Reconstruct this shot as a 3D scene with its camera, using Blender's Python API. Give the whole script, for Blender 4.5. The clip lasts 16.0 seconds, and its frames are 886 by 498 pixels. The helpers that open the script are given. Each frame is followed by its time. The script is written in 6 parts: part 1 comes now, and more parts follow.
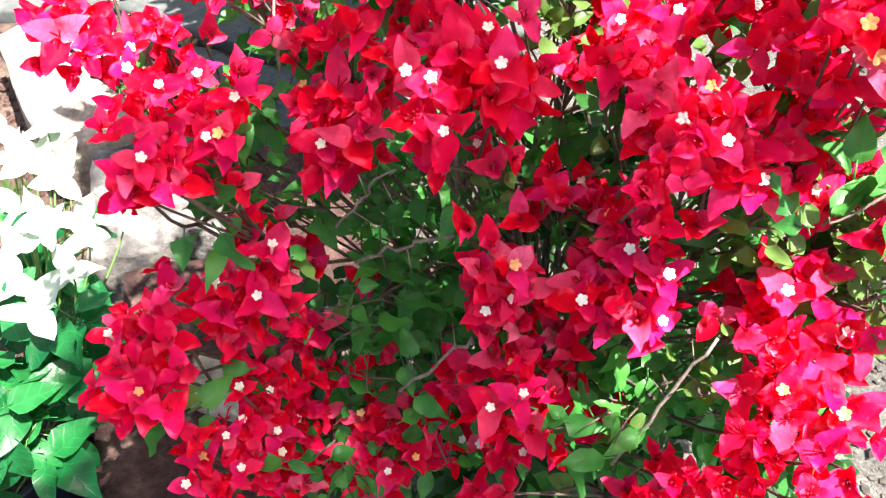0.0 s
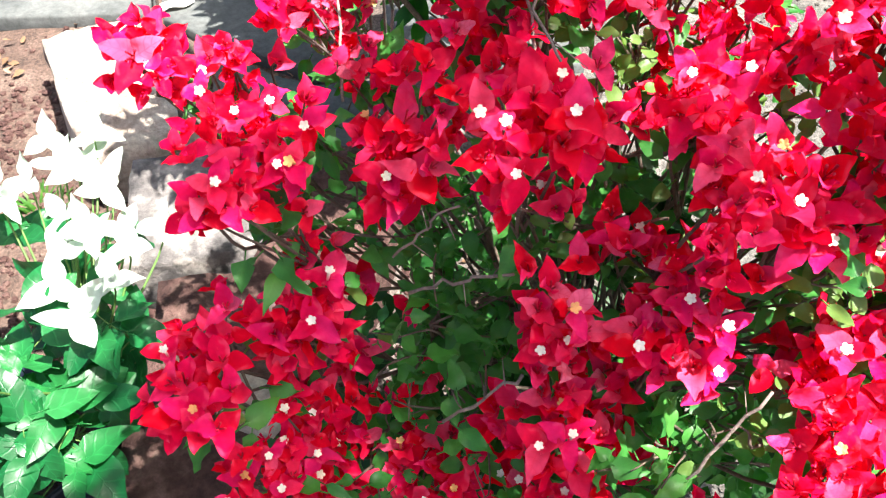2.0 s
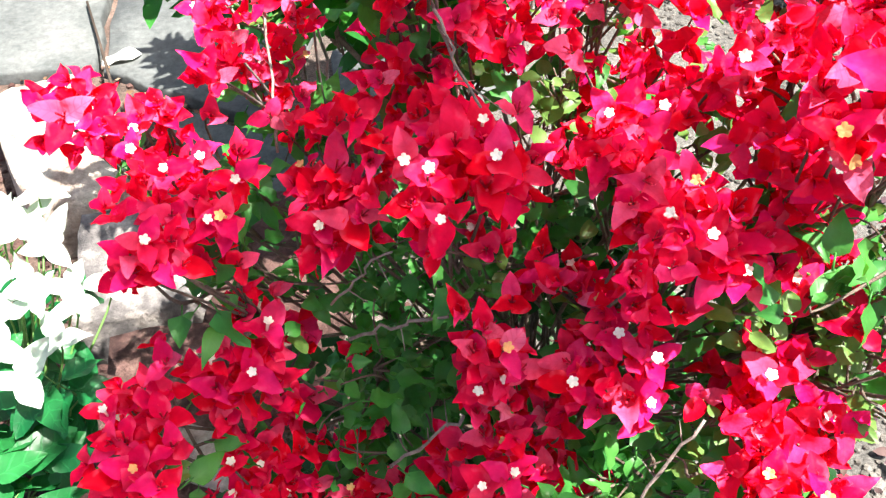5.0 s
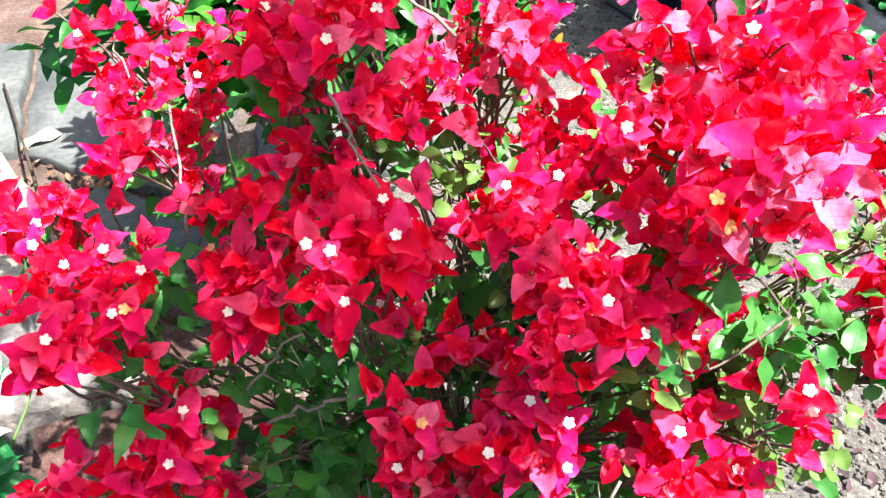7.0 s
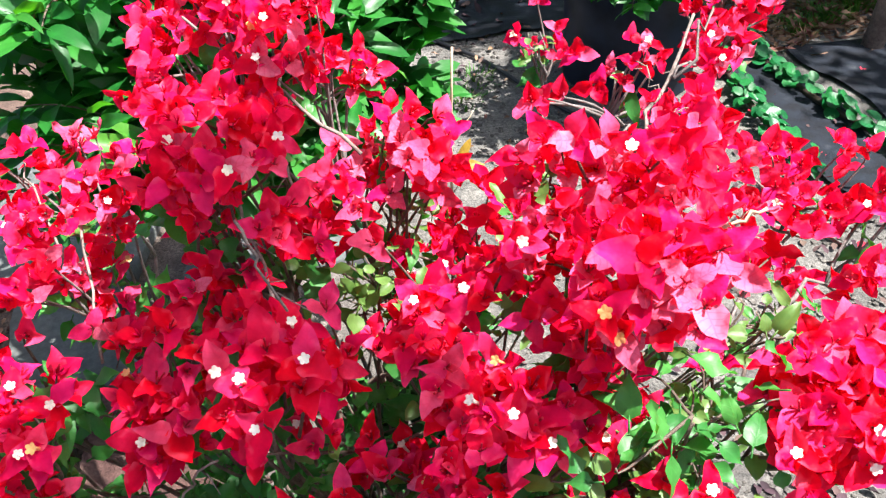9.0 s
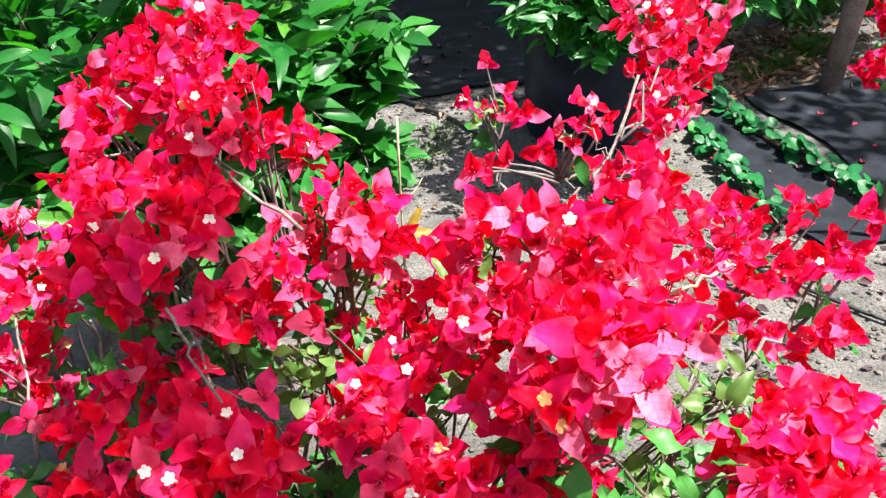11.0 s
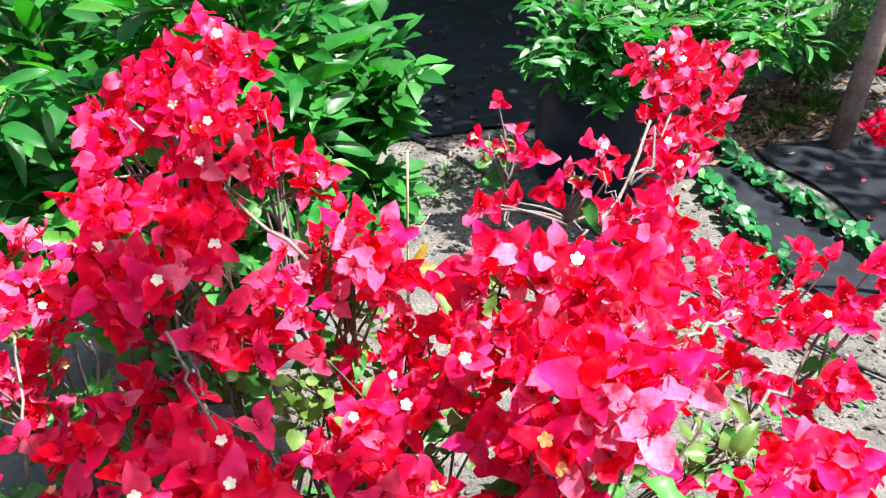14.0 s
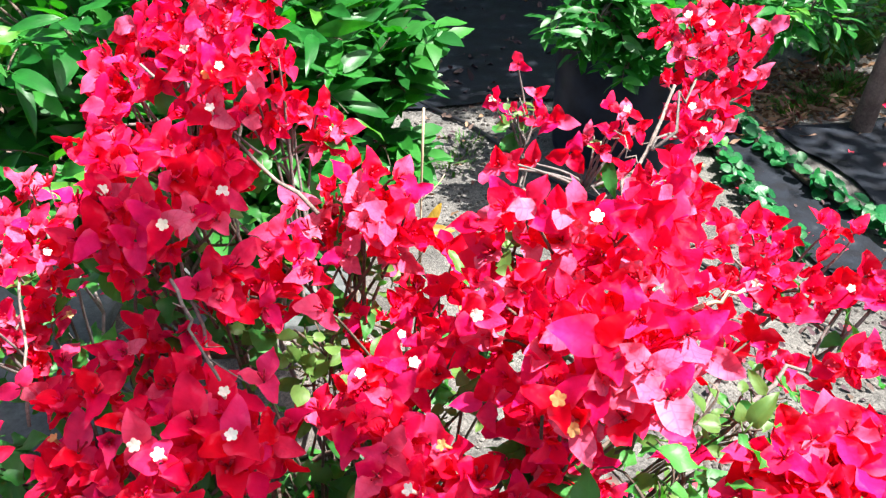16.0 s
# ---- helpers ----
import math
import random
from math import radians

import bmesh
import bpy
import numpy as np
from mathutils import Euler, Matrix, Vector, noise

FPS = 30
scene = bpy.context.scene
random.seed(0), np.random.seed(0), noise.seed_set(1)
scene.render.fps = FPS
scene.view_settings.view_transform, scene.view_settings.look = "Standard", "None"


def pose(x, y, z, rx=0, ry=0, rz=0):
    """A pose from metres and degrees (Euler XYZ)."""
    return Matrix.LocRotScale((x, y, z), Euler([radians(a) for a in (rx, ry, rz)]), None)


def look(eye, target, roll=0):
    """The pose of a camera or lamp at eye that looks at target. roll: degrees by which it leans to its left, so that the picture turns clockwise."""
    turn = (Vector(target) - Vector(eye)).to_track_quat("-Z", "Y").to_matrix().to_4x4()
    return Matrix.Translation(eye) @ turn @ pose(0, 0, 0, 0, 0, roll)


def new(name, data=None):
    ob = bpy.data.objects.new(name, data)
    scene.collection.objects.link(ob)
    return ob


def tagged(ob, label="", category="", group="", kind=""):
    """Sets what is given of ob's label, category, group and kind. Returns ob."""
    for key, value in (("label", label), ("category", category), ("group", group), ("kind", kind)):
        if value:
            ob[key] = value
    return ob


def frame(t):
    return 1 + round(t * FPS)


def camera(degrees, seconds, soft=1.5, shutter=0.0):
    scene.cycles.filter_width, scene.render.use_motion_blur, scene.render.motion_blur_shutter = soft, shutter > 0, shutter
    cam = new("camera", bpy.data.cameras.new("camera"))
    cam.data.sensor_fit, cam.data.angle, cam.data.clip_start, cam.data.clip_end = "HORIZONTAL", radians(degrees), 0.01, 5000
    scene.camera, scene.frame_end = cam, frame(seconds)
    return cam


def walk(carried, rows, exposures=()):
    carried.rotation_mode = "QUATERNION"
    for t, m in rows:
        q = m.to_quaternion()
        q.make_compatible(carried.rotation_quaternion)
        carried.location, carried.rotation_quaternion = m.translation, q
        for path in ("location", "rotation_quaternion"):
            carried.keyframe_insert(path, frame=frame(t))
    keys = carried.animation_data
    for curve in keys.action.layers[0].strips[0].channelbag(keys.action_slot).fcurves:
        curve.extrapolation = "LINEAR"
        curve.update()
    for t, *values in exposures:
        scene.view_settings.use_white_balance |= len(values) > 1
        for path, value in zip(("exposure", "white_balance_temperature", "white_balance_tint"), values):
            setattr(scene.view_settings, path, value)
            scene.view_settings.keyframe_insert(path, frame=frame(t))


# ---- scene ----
cam = camera(54.3, 16.0, soft=1.3)
PATH = [
    (0, (0.015, -0.01, 1.336), (-0.029, 1.272, -0.197), -3.5),
    (0.5, (0.013, -0.007, 1.34), (-0.033, 1.273, -0.196), -2.8),
    (1, (0.002, -0.004, 1.342), (-0.052, 1.285, -0.187), -2.3),
    (1.5, (-0.01, -0.006, 1.349), (-0.073, 1.297, -0.167), -1.8),
    (2, (-0.02, -0.007, 1.352), (-0.093, 1.31, -0.152), -1.2),
    (2.5, (-0.023, -0.007, 1.357), (-0.099, 1.317, -0.14), -0.9),
    (3, (-0.019, -0.008, 1.358), (-0.093, 1.328, -0.129), -0.9),
    (3.5, (-0.013, -0.01, 1.355), (-0.074, 1.337, -0.123), -0.8),
    (6, (0.018, -0.006, 1.369), (0.087, 1.406, -0.046), -1.6),
    (6.5, (0.025, -0.005, 1.372), (0.131, 1.429, -0.019), -1.4),
    (7, (0.033, -0.003, 1.378), (0.176, 1.456, 0.018), -1.2),
    (7.5, (0.04, 0.0, 1.385), (0.224, 1.486, 0.058), -0.8),
    (8, (0.047, 0.003, 1.394), (0.28, 1.52, 0.112), -0.5),
    (8.5, (0.054, 0.004, 1.4), (0.32, 1.544, 0.152), -0.4),
    (9, (0.061, 0.0, 1.406), (0.352, 1.557, 0.185), -1.2),
    (9.5, (0.068, -0.003, 1.409), (0.383, 1.571, 0.216), -2.3),
    (10, (0.077, -0.004, 1.411), (0.412, 1.581, 0.237), -2.7),
    (10.2, (0.084, 0.001, 1.412), (0.425, 1.59, 0.247), -2.7),
    (12.5, (0.097, 0.035, 1.403), (0.476, 1.683, 0.336), -0.6),
    (13, (0.089, 0.037, 1.419), (0.464, 1.692, 0.36), -0.2),
    (13.5, (0.09, 0.031, 1.417), (0.457, 1.692, 0.365), -0.0),
    (14, (0.093, 0.024, 1.404), (0.454, 1.688, 0.354), 0.2),
    (14.5, (0.096, 0.024, 1.398), (0.455, 1.683, 0.341), 0.5),
    (15, (0.097, 0.027, 1.394), (0.454, 1.679, 0.326), 0.8),
    (15.5, (0.099, 0.032, 1.384), (0.443, 1.674, 0.296), 1.3),
    (16, (0.094, 0.033, 1.382), (0.422, 1.671, 0.283), 1.6),
]
walk(cam, [(t, look(eye, target, roll)) for t, eye, target, roll in PATH],
     [(0.0, 2.30, 6500, 10), (3.5, 2.24, 6500, 10), (6.0, 2.30, 6450, 10), (8.5, 2.06, 6150, 11), (10.0, 1.86, 6350, 10), (13.0, 1.97, 6250, 10), (16.0, 1.99, 6250, 10)])

# ---- world, sun ----
TO_SUN = Vector((0.36, -0.14, 0.92)).normalized()
world = bpy.data.worlds.new("sky")
scene.world = world
world.use_nodes = True
sky = world.node_tree.nodes.new("ShaderNodeTexSky")
sky.sky_type, sky.sun_disc = "NISHITA", False
sky.air_density, sky.dust_density, sky.ozone_density = 0.8, 4.0, 0.5
sky.sun_elevation, sky.sun_rotation = math.asin(TO_SUN.z), math.atan2(TO_SUN.x, TO_SUN.y)
back = world.node_tree.nodes["Background"]
back.inputs["Strength"].default_value = 0.070
world.node_tree.links.new(sky.outputs["Color"], back.inputs["Color"])
lamp = bpy.data.lights.new("sun", "SUN")
lamp.energy, lamp.angle, lamp.color = 4.9, radians(0.6), (1.0, 0.95, 0.87)
sun = new("sun", lamp)
sun.matrix_world = look(TO_SUN * 12, (0, 0, 0))


# ---- materials ----
def material(name):
    mat = bpy.data.materials.new(name)
    mat.use_nodes = True
    return mat, mat.node_tree.nodes, mat.node_tree.links, mat.node_tree.nodes["Principled BSDF"]


def ramp(nodes, stops):
    node = nodes.new("ShaderNodeValToRGB")
    while len(node.color_ramp.elements) < len(stops):
        node.color_ramp.elements.new(0.5)
    for e, (at, colour) in zip(node.color_ramp.elements, stops):
        e.position, e.color = at, (*colour, 1)
    return node


def noise_node(nodes, links, coord, scale, detail=4.0, rough=0.55):
    node = nodes.new("ShaderNodeTexNoise")
    node.inputs["Scale"].default_value, node.inputs["Detail"].default_value = scale, detail
    node.inputs["Roughness"].default_value = rough
    links.new(coord, node.inputs["Vector"])
    return node


def mixed(nodes, links, kind, factor, a, b):
    node = nodes.new("ShaderNodeMix")
    node.data_type, node.blend_type = "RGBA", kind
    for socket, value in ((node.inputs[0], factor), (node.inputs[6], a), (node.inputs[7], b)):
        if isinstance(value, (int, float)):
            socket.default_value = value
        elif isinstance(value, tuple):
            socket.default_value = (*value, 1)
        else:
            links.new(value, socket)
    return node.outputs[2]


def leafy(name, colours, through_colour, passing=0.3, rough=0.5, gloss=0.4, vein=150.0, islands=False, vein_dark=0.75, relief=0.35, blush=None):
    """Thin living tissue: a soft skin with veins, some light let through; every blade has its own shade."""
    mat, nodes, links, skin = material(name)
    coord = nodes.new("ShaderNodeTexCoord").outputs["Object"]
    own = nodes.new("ShaderNodeNewGeometry").outputs["Random Per Island"] if islands else nodes.new("ShaderNodeObjectInfo").outputs["Random"]
    tone = ramp(nodes, [(i / max(1, len(colours) - 1), c) for i, c in enumerate(colours)])
    links.new(own, tone.inputs["Fac"])
    blotch = noise_node(nodes, links, coord, 45.0, 3.0)
    spread = ramp(nodes, [(0.3, (0.72, 0.72, 0.72)), (0.7, (1.12, 1.12, 1.12))])
    links.new(blotch.outputs["Fac"], spread.inputs["Fac"])
    body = mixed(nodes, links, "MULTIPLY", 0.8, tone.outputs["Color"], spread.outputs["Color"])
    line = ramp(nodes, [(0.0, vein_dark if blush else (vein_dark,) * 3), (0.22, (1, 1, 1))])
    if islands:
        links.new(noise_node(nodes, links, coord, 90.0, 2.0).outputs["Fac"], line.inputs["Fac"])
    else:
        # midrib and side veins that leave it slanting towards the tip
        axes = nodes.new("ShaderNodeSeparateXYZ")
        bent = nodes.new("ShaderNodeVectorMath")
        wander = noise_node(nodes, links, coord, 110.0, 2.0)
        drift = nodes.new("ShaderNodeVectorMath")
        drift.operation, drift.inputs["Scale"].default_value = "SCALE", 0.35 / vein
        links.new(wander.outputs["Color"], drift.inputs[0])
        links.new(coord, bent.inputs[0])
        links.new(drift.outputs[0], bent.inputs[1])
        links.new(bent.outputs[0], axes.inputs[0])

        def maths(kind, a, b):
            node = nodes.new("ShaderNodeMath")
            node.operation = kind
            for k, value in enumerate((a, b)):
                if isinstance(value, (int, float)):
                    node.inputs[k].default_value = value
                else:
                    links.new(value, node.inputs[k])
            return node.outputs[0]

        across = maths("ABSOLUTE", axes.outputs["Y"], 0)
        side = maths("PINGPONG", maths("MULTIPLY", maths("SUBTRACT", axes.outputs["X"], maths("MULTIPLY", across, 0.8)), vein), 0.5)
        mid = maths("MULTIPLY", across, 260.0)
        links.new(maths("MINIMUM", maths("MULTIPLY", side, 1.6), mid), line.inputs["Fac"])
    if blush:
        # paler pink patches put into the colour, as on sunlit bracts
        pale_mask = ramp(nodes, [(0.55, (0, 0, 0)), (0.75, (0.80, 0.80, 0.80))])
        links.new(noise_node(nodes, links, coord, 42.0, 2.0).outputs["Fac"], pale_mask.inputs["Fac"])
        body = mixed(nodes, links, "MIX", pale_mask.outputs["Color"], body, blush)
    body = mixed(nodes, links, "MULTIPLY", 0.6, body, line.outputs["Color"])
    links.new(body, skin.inputs["Base Color"])
    skin.inputs["Roughness"].default_value, skin.inputs["Specular IOR Level"].default_value = rough, gloss
    bump = nodes.new("ShaderNodeBump")
    bump.inputs["Strength"].default_value, bump.inputs["Distance"].default_value = relief, 0.002
    height = nodes.new("ShaderNodeMath")
    height.operation = "MULTIPLY_ADD"
    crease = noise_node(nodes, links, coord, 110.0, 2.0, 0.5)
    links.new(crease.outputs["Fac"] if blush else blotch.outputs["Fac"], height.inputs[0])
    height.inputs[1].default_value = 1.2
    if not blush:
        links.new(line.outputs["Color"], height.inputs[2])
    links.new(height.outputs[0], bump.inputs["Height"])
    links.new(bump.outputs["Normal"], skin.inputs["Normal"])
    glow = nodes.new("ShaderNodeBsdfTranslucent")
    links.new(mixed(nodes, links, "MULTIPLY", 1.0, body, through_colour), glow.inputs["Color"])
    links.new(bump.outputs["Normal"], glow.inputs["Normal"])
    both = nodes.new("ShaderNodeMixShader")
    both.inputs[0].default_value = passing
    links.new(skin.outputs[0], both.inputs[1])
    links.new(glow.outputs[0], both.inputs[2])
    links.new(both.outputs[0], nodes["Material Output"].inputs["Surface"])
    return mat


def mineral(name, stops, scale=6.0, fine=60.0, rough=0.9, relief=0.6, depth=0.01):
    """Earth, stone, bark: two scales of mottling and a rough skin."""
    mat, nodes, links, skin = material(name)
    coord = nodes.new("ShaderNodeTexCoord").outputs["Object"]
    large, small = noise_node(nodes, links, coord, scale, 6.0, 0.62), noise_node(nodes, links, coord, fine, 8.0, 0.7)
    tone = ramp(nodes, stops)
    links.new(large.outputs["Fac"], tone.inputs["Fac"])
    grain = ramp(nodes, [(0.3, (0.55, 0.54, 0.52)), (0.72, (1.25, 1.24, 1.22))])
    links.new(small.outputs["Fac"], grain.inputs["Fac"])
    body = mixed(nodes, links, "MULTIPLY", 0.85, tone.outputs["Color"], grain.outputs["Color"])
    links.new(body, skin.inputs["Base Color"])
    skin.inputs["Roughness"].default_value, skin.inputs["Specular IOR Level"].default_value = rough, 0.25
    bump = nodes.new("ShaderNodeBump")
    bump.inputs["Strength"].default_value, bump.inputs["Distance"].default_value = relief, depth
    links.new(small.outputs["Fac"], bump.inputs["Height"])
    links.new(bump.outputs["Normal"], skin.inputs["Normal"])
    return mat


def plain(name, colour, rough=0.5, gloss=0.4, wear=0.25, scale=40.0):
    mat, nodes, links, skin = material(name)
    coord = nodes.new("ShaderNodeTexCoord").outputs["Object"]
    spots = noise_node(nodes, links, coord, scale, 5.0)
    tone = ramp(nodes, [(0.3, tuple(c * (1 - wear) for c in colour)), (0.75, tuple(min(1, c * (1 + wear)) for c in colour))])
    links.new(spots.outputs["Fac"], tone.inputs["Fac"])
    links.new(tone.outputs["Color"], skin.inputs["Base Color"])
    skin.inputs["Roughness"].default_value, skin.inputs["Specular IOR Level"].default_value = rough, gloss
    bump = nodes.new("ShaderNodeBump")
    bump.inputs["Strength"].default_value, bump.inputs["Distance"].default_value = 0.25, 0.003
    links.new(spots.outputs["Fac"], bump.inputs["Height"])
    links.new(bump.outputs["Normal"], skin.inputs["Normal"])
    return mat


BRACT = leafy("red bract", [(0.79, 0.002, 0.020), (0.81, 0.004, 0.060), (0.78, 0.008, 0.120), (0.79, 0.014, 0.165), (0.82, 0.042, 0.190), (0.79, 0.002, 0.020), (0.81, 0.012, 0.085), (0.86, 0.110, 0.250)],
              (1.15, 0.08, 0.25), 0.42, 0.45, 0.03, 190.0, vein_dark=(0.98, 0.70, 0.80), relief=0.6, blush=(0.88, 0.205, 0.340))
BLOOM = leafy("red bloom", [(0.79, 0.002, 0.020), (0.81, 0.004, 0.060), (0.78, 0.008, 0.120), (0.79, 0.014, 0.165), (0.82, 0.042, 0.190), (0.79, 0.002, 0.020), (0.81, 0.012, 0.085), (0.86, 0.110, 0.250)],
              (1.15, 0.08, 0.25), 0.42, 0.45, 0.03, 190.0, islands=True, vein_dark=(0.98, 0.70, 0.80), relief=0.6, blush=(0.88, 0.205, 0.340))
# paler copy of the bract: old papery bracts, and sunlit pink put into colour
FADED_SUNLIT_BRACT = leafy("faded and sunlit bract", [(0.78, 0.08, 0.21), (0.80, 0.13, 0.27), (0.78, 0.18, 0.30), (0.76, 0.09, 0.20)], (1.1, 0.25, 0.35), 0.35, 0.6, 0.05, 190.0, vein_dark=(0.92, 0.50, 0.60), relief=0.8, blush=(0.80, 0.26, 0.33))
BUD = leafy("red bud", [(0.42, 0.004, 0.03), (0.60, 0.01, 0.04)], (1.0, 0.4, 0.4), 0.15, 0.5, 0.3, 300.0)
WHITE_BRACT = leafy("white bract", [(0.44, 0.54, 0.46), (0.54, 0.62, 0.54)], (0.9, 1.0, 0.8), 0.35, 0.5, 0.3, 150.0, vein_dark=0.9)
FLORET = leafy("cream floret", [(0.86, 0.82, 0.72), (0.88, 0.85, 0.76), (0.87, 0.83, 0.70), (0.88, 0.84, 0.74), (0.80, 0.74, 0.56)],
               (1, 0.9, 0.7), 0.2, 0.55, 0.25, 400.0, vein_dark=0.9)
ORANGE_FLORET = leafy("orange floret", [(0.76, 0.36, 0.10), (0.80, 0.52, 0.22), (0.70, 0.26, 0.08)], (1, 0.9, 0.7), 0.2, 0.55, 0.25, 400.0, vein_dark=0.9)
LEAF = leafy("bougainvillea leaf", [(0.024, 0.135, 0.026), (0.036, 0.175, 0.033), (0.062, 0.225, 0.042), (0.031, 0.150, 0.028)],
             (1.6, 2.2, 0.6), 0.30, 0.45, 0.35, 120.0, vein_dark=1.12, relief=0.22)
PALE_LEAF = leafy("young leaf", [(0.090, 0.180, 0.036), (0.126, 0.225, 0.054)], (1.4, 1.8, 0.6), 0.34, 0.45, 0.4, 120.0, vein_dark=1.1, relief=0.22)
GLOSSY_LEAF = leafy("glossy leaf", [(0.005, 0.085, 0.024), (0.009, 0.115, 0.032), (0.017, 0.149, 0.036), (0.005, 0.072, 0.022)],
                    (1.5, 2.0, 0.6), 0.25, 0.38, 0.32, 70.0, vein_dark=1.5, relief=0.25)
SHRUB_LEAF = leafy("shrub leaf", [(0.011, 0.094, 0.014), (0.017, 0.140, 0.019), (0.035, 0.195, 0.023), (0.012, 0.109, 0.017), (0.078, 0.234, 0.023)],
                   (1.6, 2.3, 0.4), 0.32, 0.42, 0.40, 60.0, vein_dark=1.1, relief=0.2)
SHRUB_MASS = leafy("shrub foliage", [(0.011, 0.090, 0.014), (0.017, 0.129, 0.019), (0.035, 0.183, 0.023), (0.012, 0.101, 0.017)],
                   (1.6, 2.3, 0.4), 0.30, 0.44, 0.4, 60.0, islands=True, vein_dark=1.2)
YELLOW_LEAF = leafy("yellowing leaf", [(0.30, 0.21, 0.02), (0.27, 0.17, 0.02)], (1.2, 1.1, 0.4), 0.3, 0.5, 0.3, 90.0)
DRY_LEAF = leafy("dry leaf", [(0.10, 0.055, 0.035), (0.20, 0.12, 0.07), (0.32, 0.22, 0.15), (0.16, 0.05, 0.05)], (1, 0.8, 0.6), 0.12, 0.8, 0.15, 110.0, islands=True)
DARK_LITTER = leafy("dark litter", [(0.03, 0.02, 0.025), (0.07, 0.04, 0.05), (0.13, 0.09, 0.07)], (1, 0.8, 0.6), 0.08, 0.8, 0.15, 110.0, islands=True)
FALLEN = leafy("fallen petal", [(0.45, 0.02, 0.05), (0.30, 0.04, 0.06)], (1, 0.5, 0.5), 0.2, 0.6, 0.2, 150.0, islands=True)
GRASS = leafy("grass blade", [(0.03, 0.11, 0.014), (0.05, 0.15, 0.02), (0.10, 0.15, 0.035)], (1.4, 1.7, 0.5), 0.25, 0.5, 0.3, 200.0, islands=True)
BARK = mineral("grey brown bark", [(0.3, (0.07, 0.05, 0.04)), (0.7, (0.19, 0.15, 0.12))], 25.0, 220.0, 0.85, 0.7, 0.003)
PALE_BARK = mineral("pale bark", [(0.3, (0.12, 0.10, 0.098)), (0.7, (0.25, 0.22, 0.21))], 25.0, 220.0, 0.8, 0.6, 0.003)
DARK_BARK = mineral("dark twig bark", [(0.3, (0.03, 0.022, 0.018)), (0.7, (0.09, 0.065, 0.05))], 25.0, 220.0, 0.9, 0.7, 0.003)
TWIG_BARK = mineral("weathered twig", [(0.3, (0.13, 0.105, 0.095)), (0.7, (0.31, 0.26, 0.235))], 30.0, 240.0, 0.8, 0.6, 0.002)
DRY_STEM = plain("dry stem", (0.46, 0.38, 0.26), 0.7, 0.2)
GREEN_STEM = plain("green stem", (0.10, 0.20, 0.05), 0.5, 0.3)


# ---- building blocks ----
WORLD = {}


def place(ob, parent, m):
    """Sets ob at the world pose m, under parent."""
    if parent is not None:
        ob.parent = parent
        ob.matrix_basis = WORLD[parent.name].inverted() @ m
    else:
        ob.matrix_basis = m
    WORLD[ob.name] = m
    return ob


def thing(name, at, label, category, group="", kind=""):
    """An Empty at a thing's base, to carry its parts."""
    ob = new(name)
    ob.empty_display_size = 0.05
    place(ob, None, Matrix.Translation(at))
    return tagged(ob, label, category, group, kind)


def along(a, b, up):
    """The pose of a blade that runs from a towards b with its face to up."""
    x = (Vector(b) - Vector(a)).normalized()
    y = Vector(up).cross(x).normalized()
    z = x.cross(y)
    return Matrix.Translation(a) @ Matrix((x, y, z)).transposed().to_4x4()


def finish(bm, name, mat, smooth=True):
    me = bpy.data.meshes.new(name)
    bm.to_mesh(me)
    bm.free()
    for p in me.polygons:
        p.use_smooth = smooth
    me.materials.append(mat)
    return me


def part(name, bm, mat, parent, label="", at=(0, 0, 0), smooth=True):
    ob = new(name, finish(bm, name, mat, smooth))
    place(ob, parent, Matrix.Translation(at))
    return tagged(ob, label)


def piece(name, mesh, parent, m):
    return place(new(name, mesh), parent, m)


def bezier(a, b, c, d, n):
    a, b, c, d = Vector(a), Vector(b), Vector(c), Vector(d)
    return [a * (1 - t) ** 3 + b * (3 * t * (1 - t) ** 2) + c * (3 * t * t * (1 - t)) + d * t ** 3 for t in (i / n for i in range(n + 1))]


def tube(bm, line, r0, r1, sides=5, wobble=0.0):
    """A tapering round stem along a line of points."""
    line = [Vector(p) for p in line]
    rings, side = [], Vector((0.31, 0.83, 0.2))
    for i, p in enumerate(line):
        way = (line[min(i + 1, len(line) - 1)] - line[max(i - 1, 0)]).normalized()
        u = way.cross(side)
        if u.length < 1e-3:
            u = way.cross(Vector((1, 0, 0)))
        u.normalize()
        v = way.cross(u)
        r = r0 + (r1 - r0) * i / max(1, len(line) - 1)
        r *= 1 + wobble * random.uniform(-1, 1)
        rings.append([bm.verts.new(p + (u * math.cos(a) + v * math.sin(a)) * r) for a in (2 * math.pi * k / sides for k in range(sides))])
    for a, b in zip(rings, rings[1:]):
        for k in range(sides):
            bm.faces.new((a[k], a[(k + 1) % sides], b[(k + 1) % sides], b[k]))
    bm.faces.new(rings[0][::-1])
    bm.faces.new(rings[-1])
    return bm


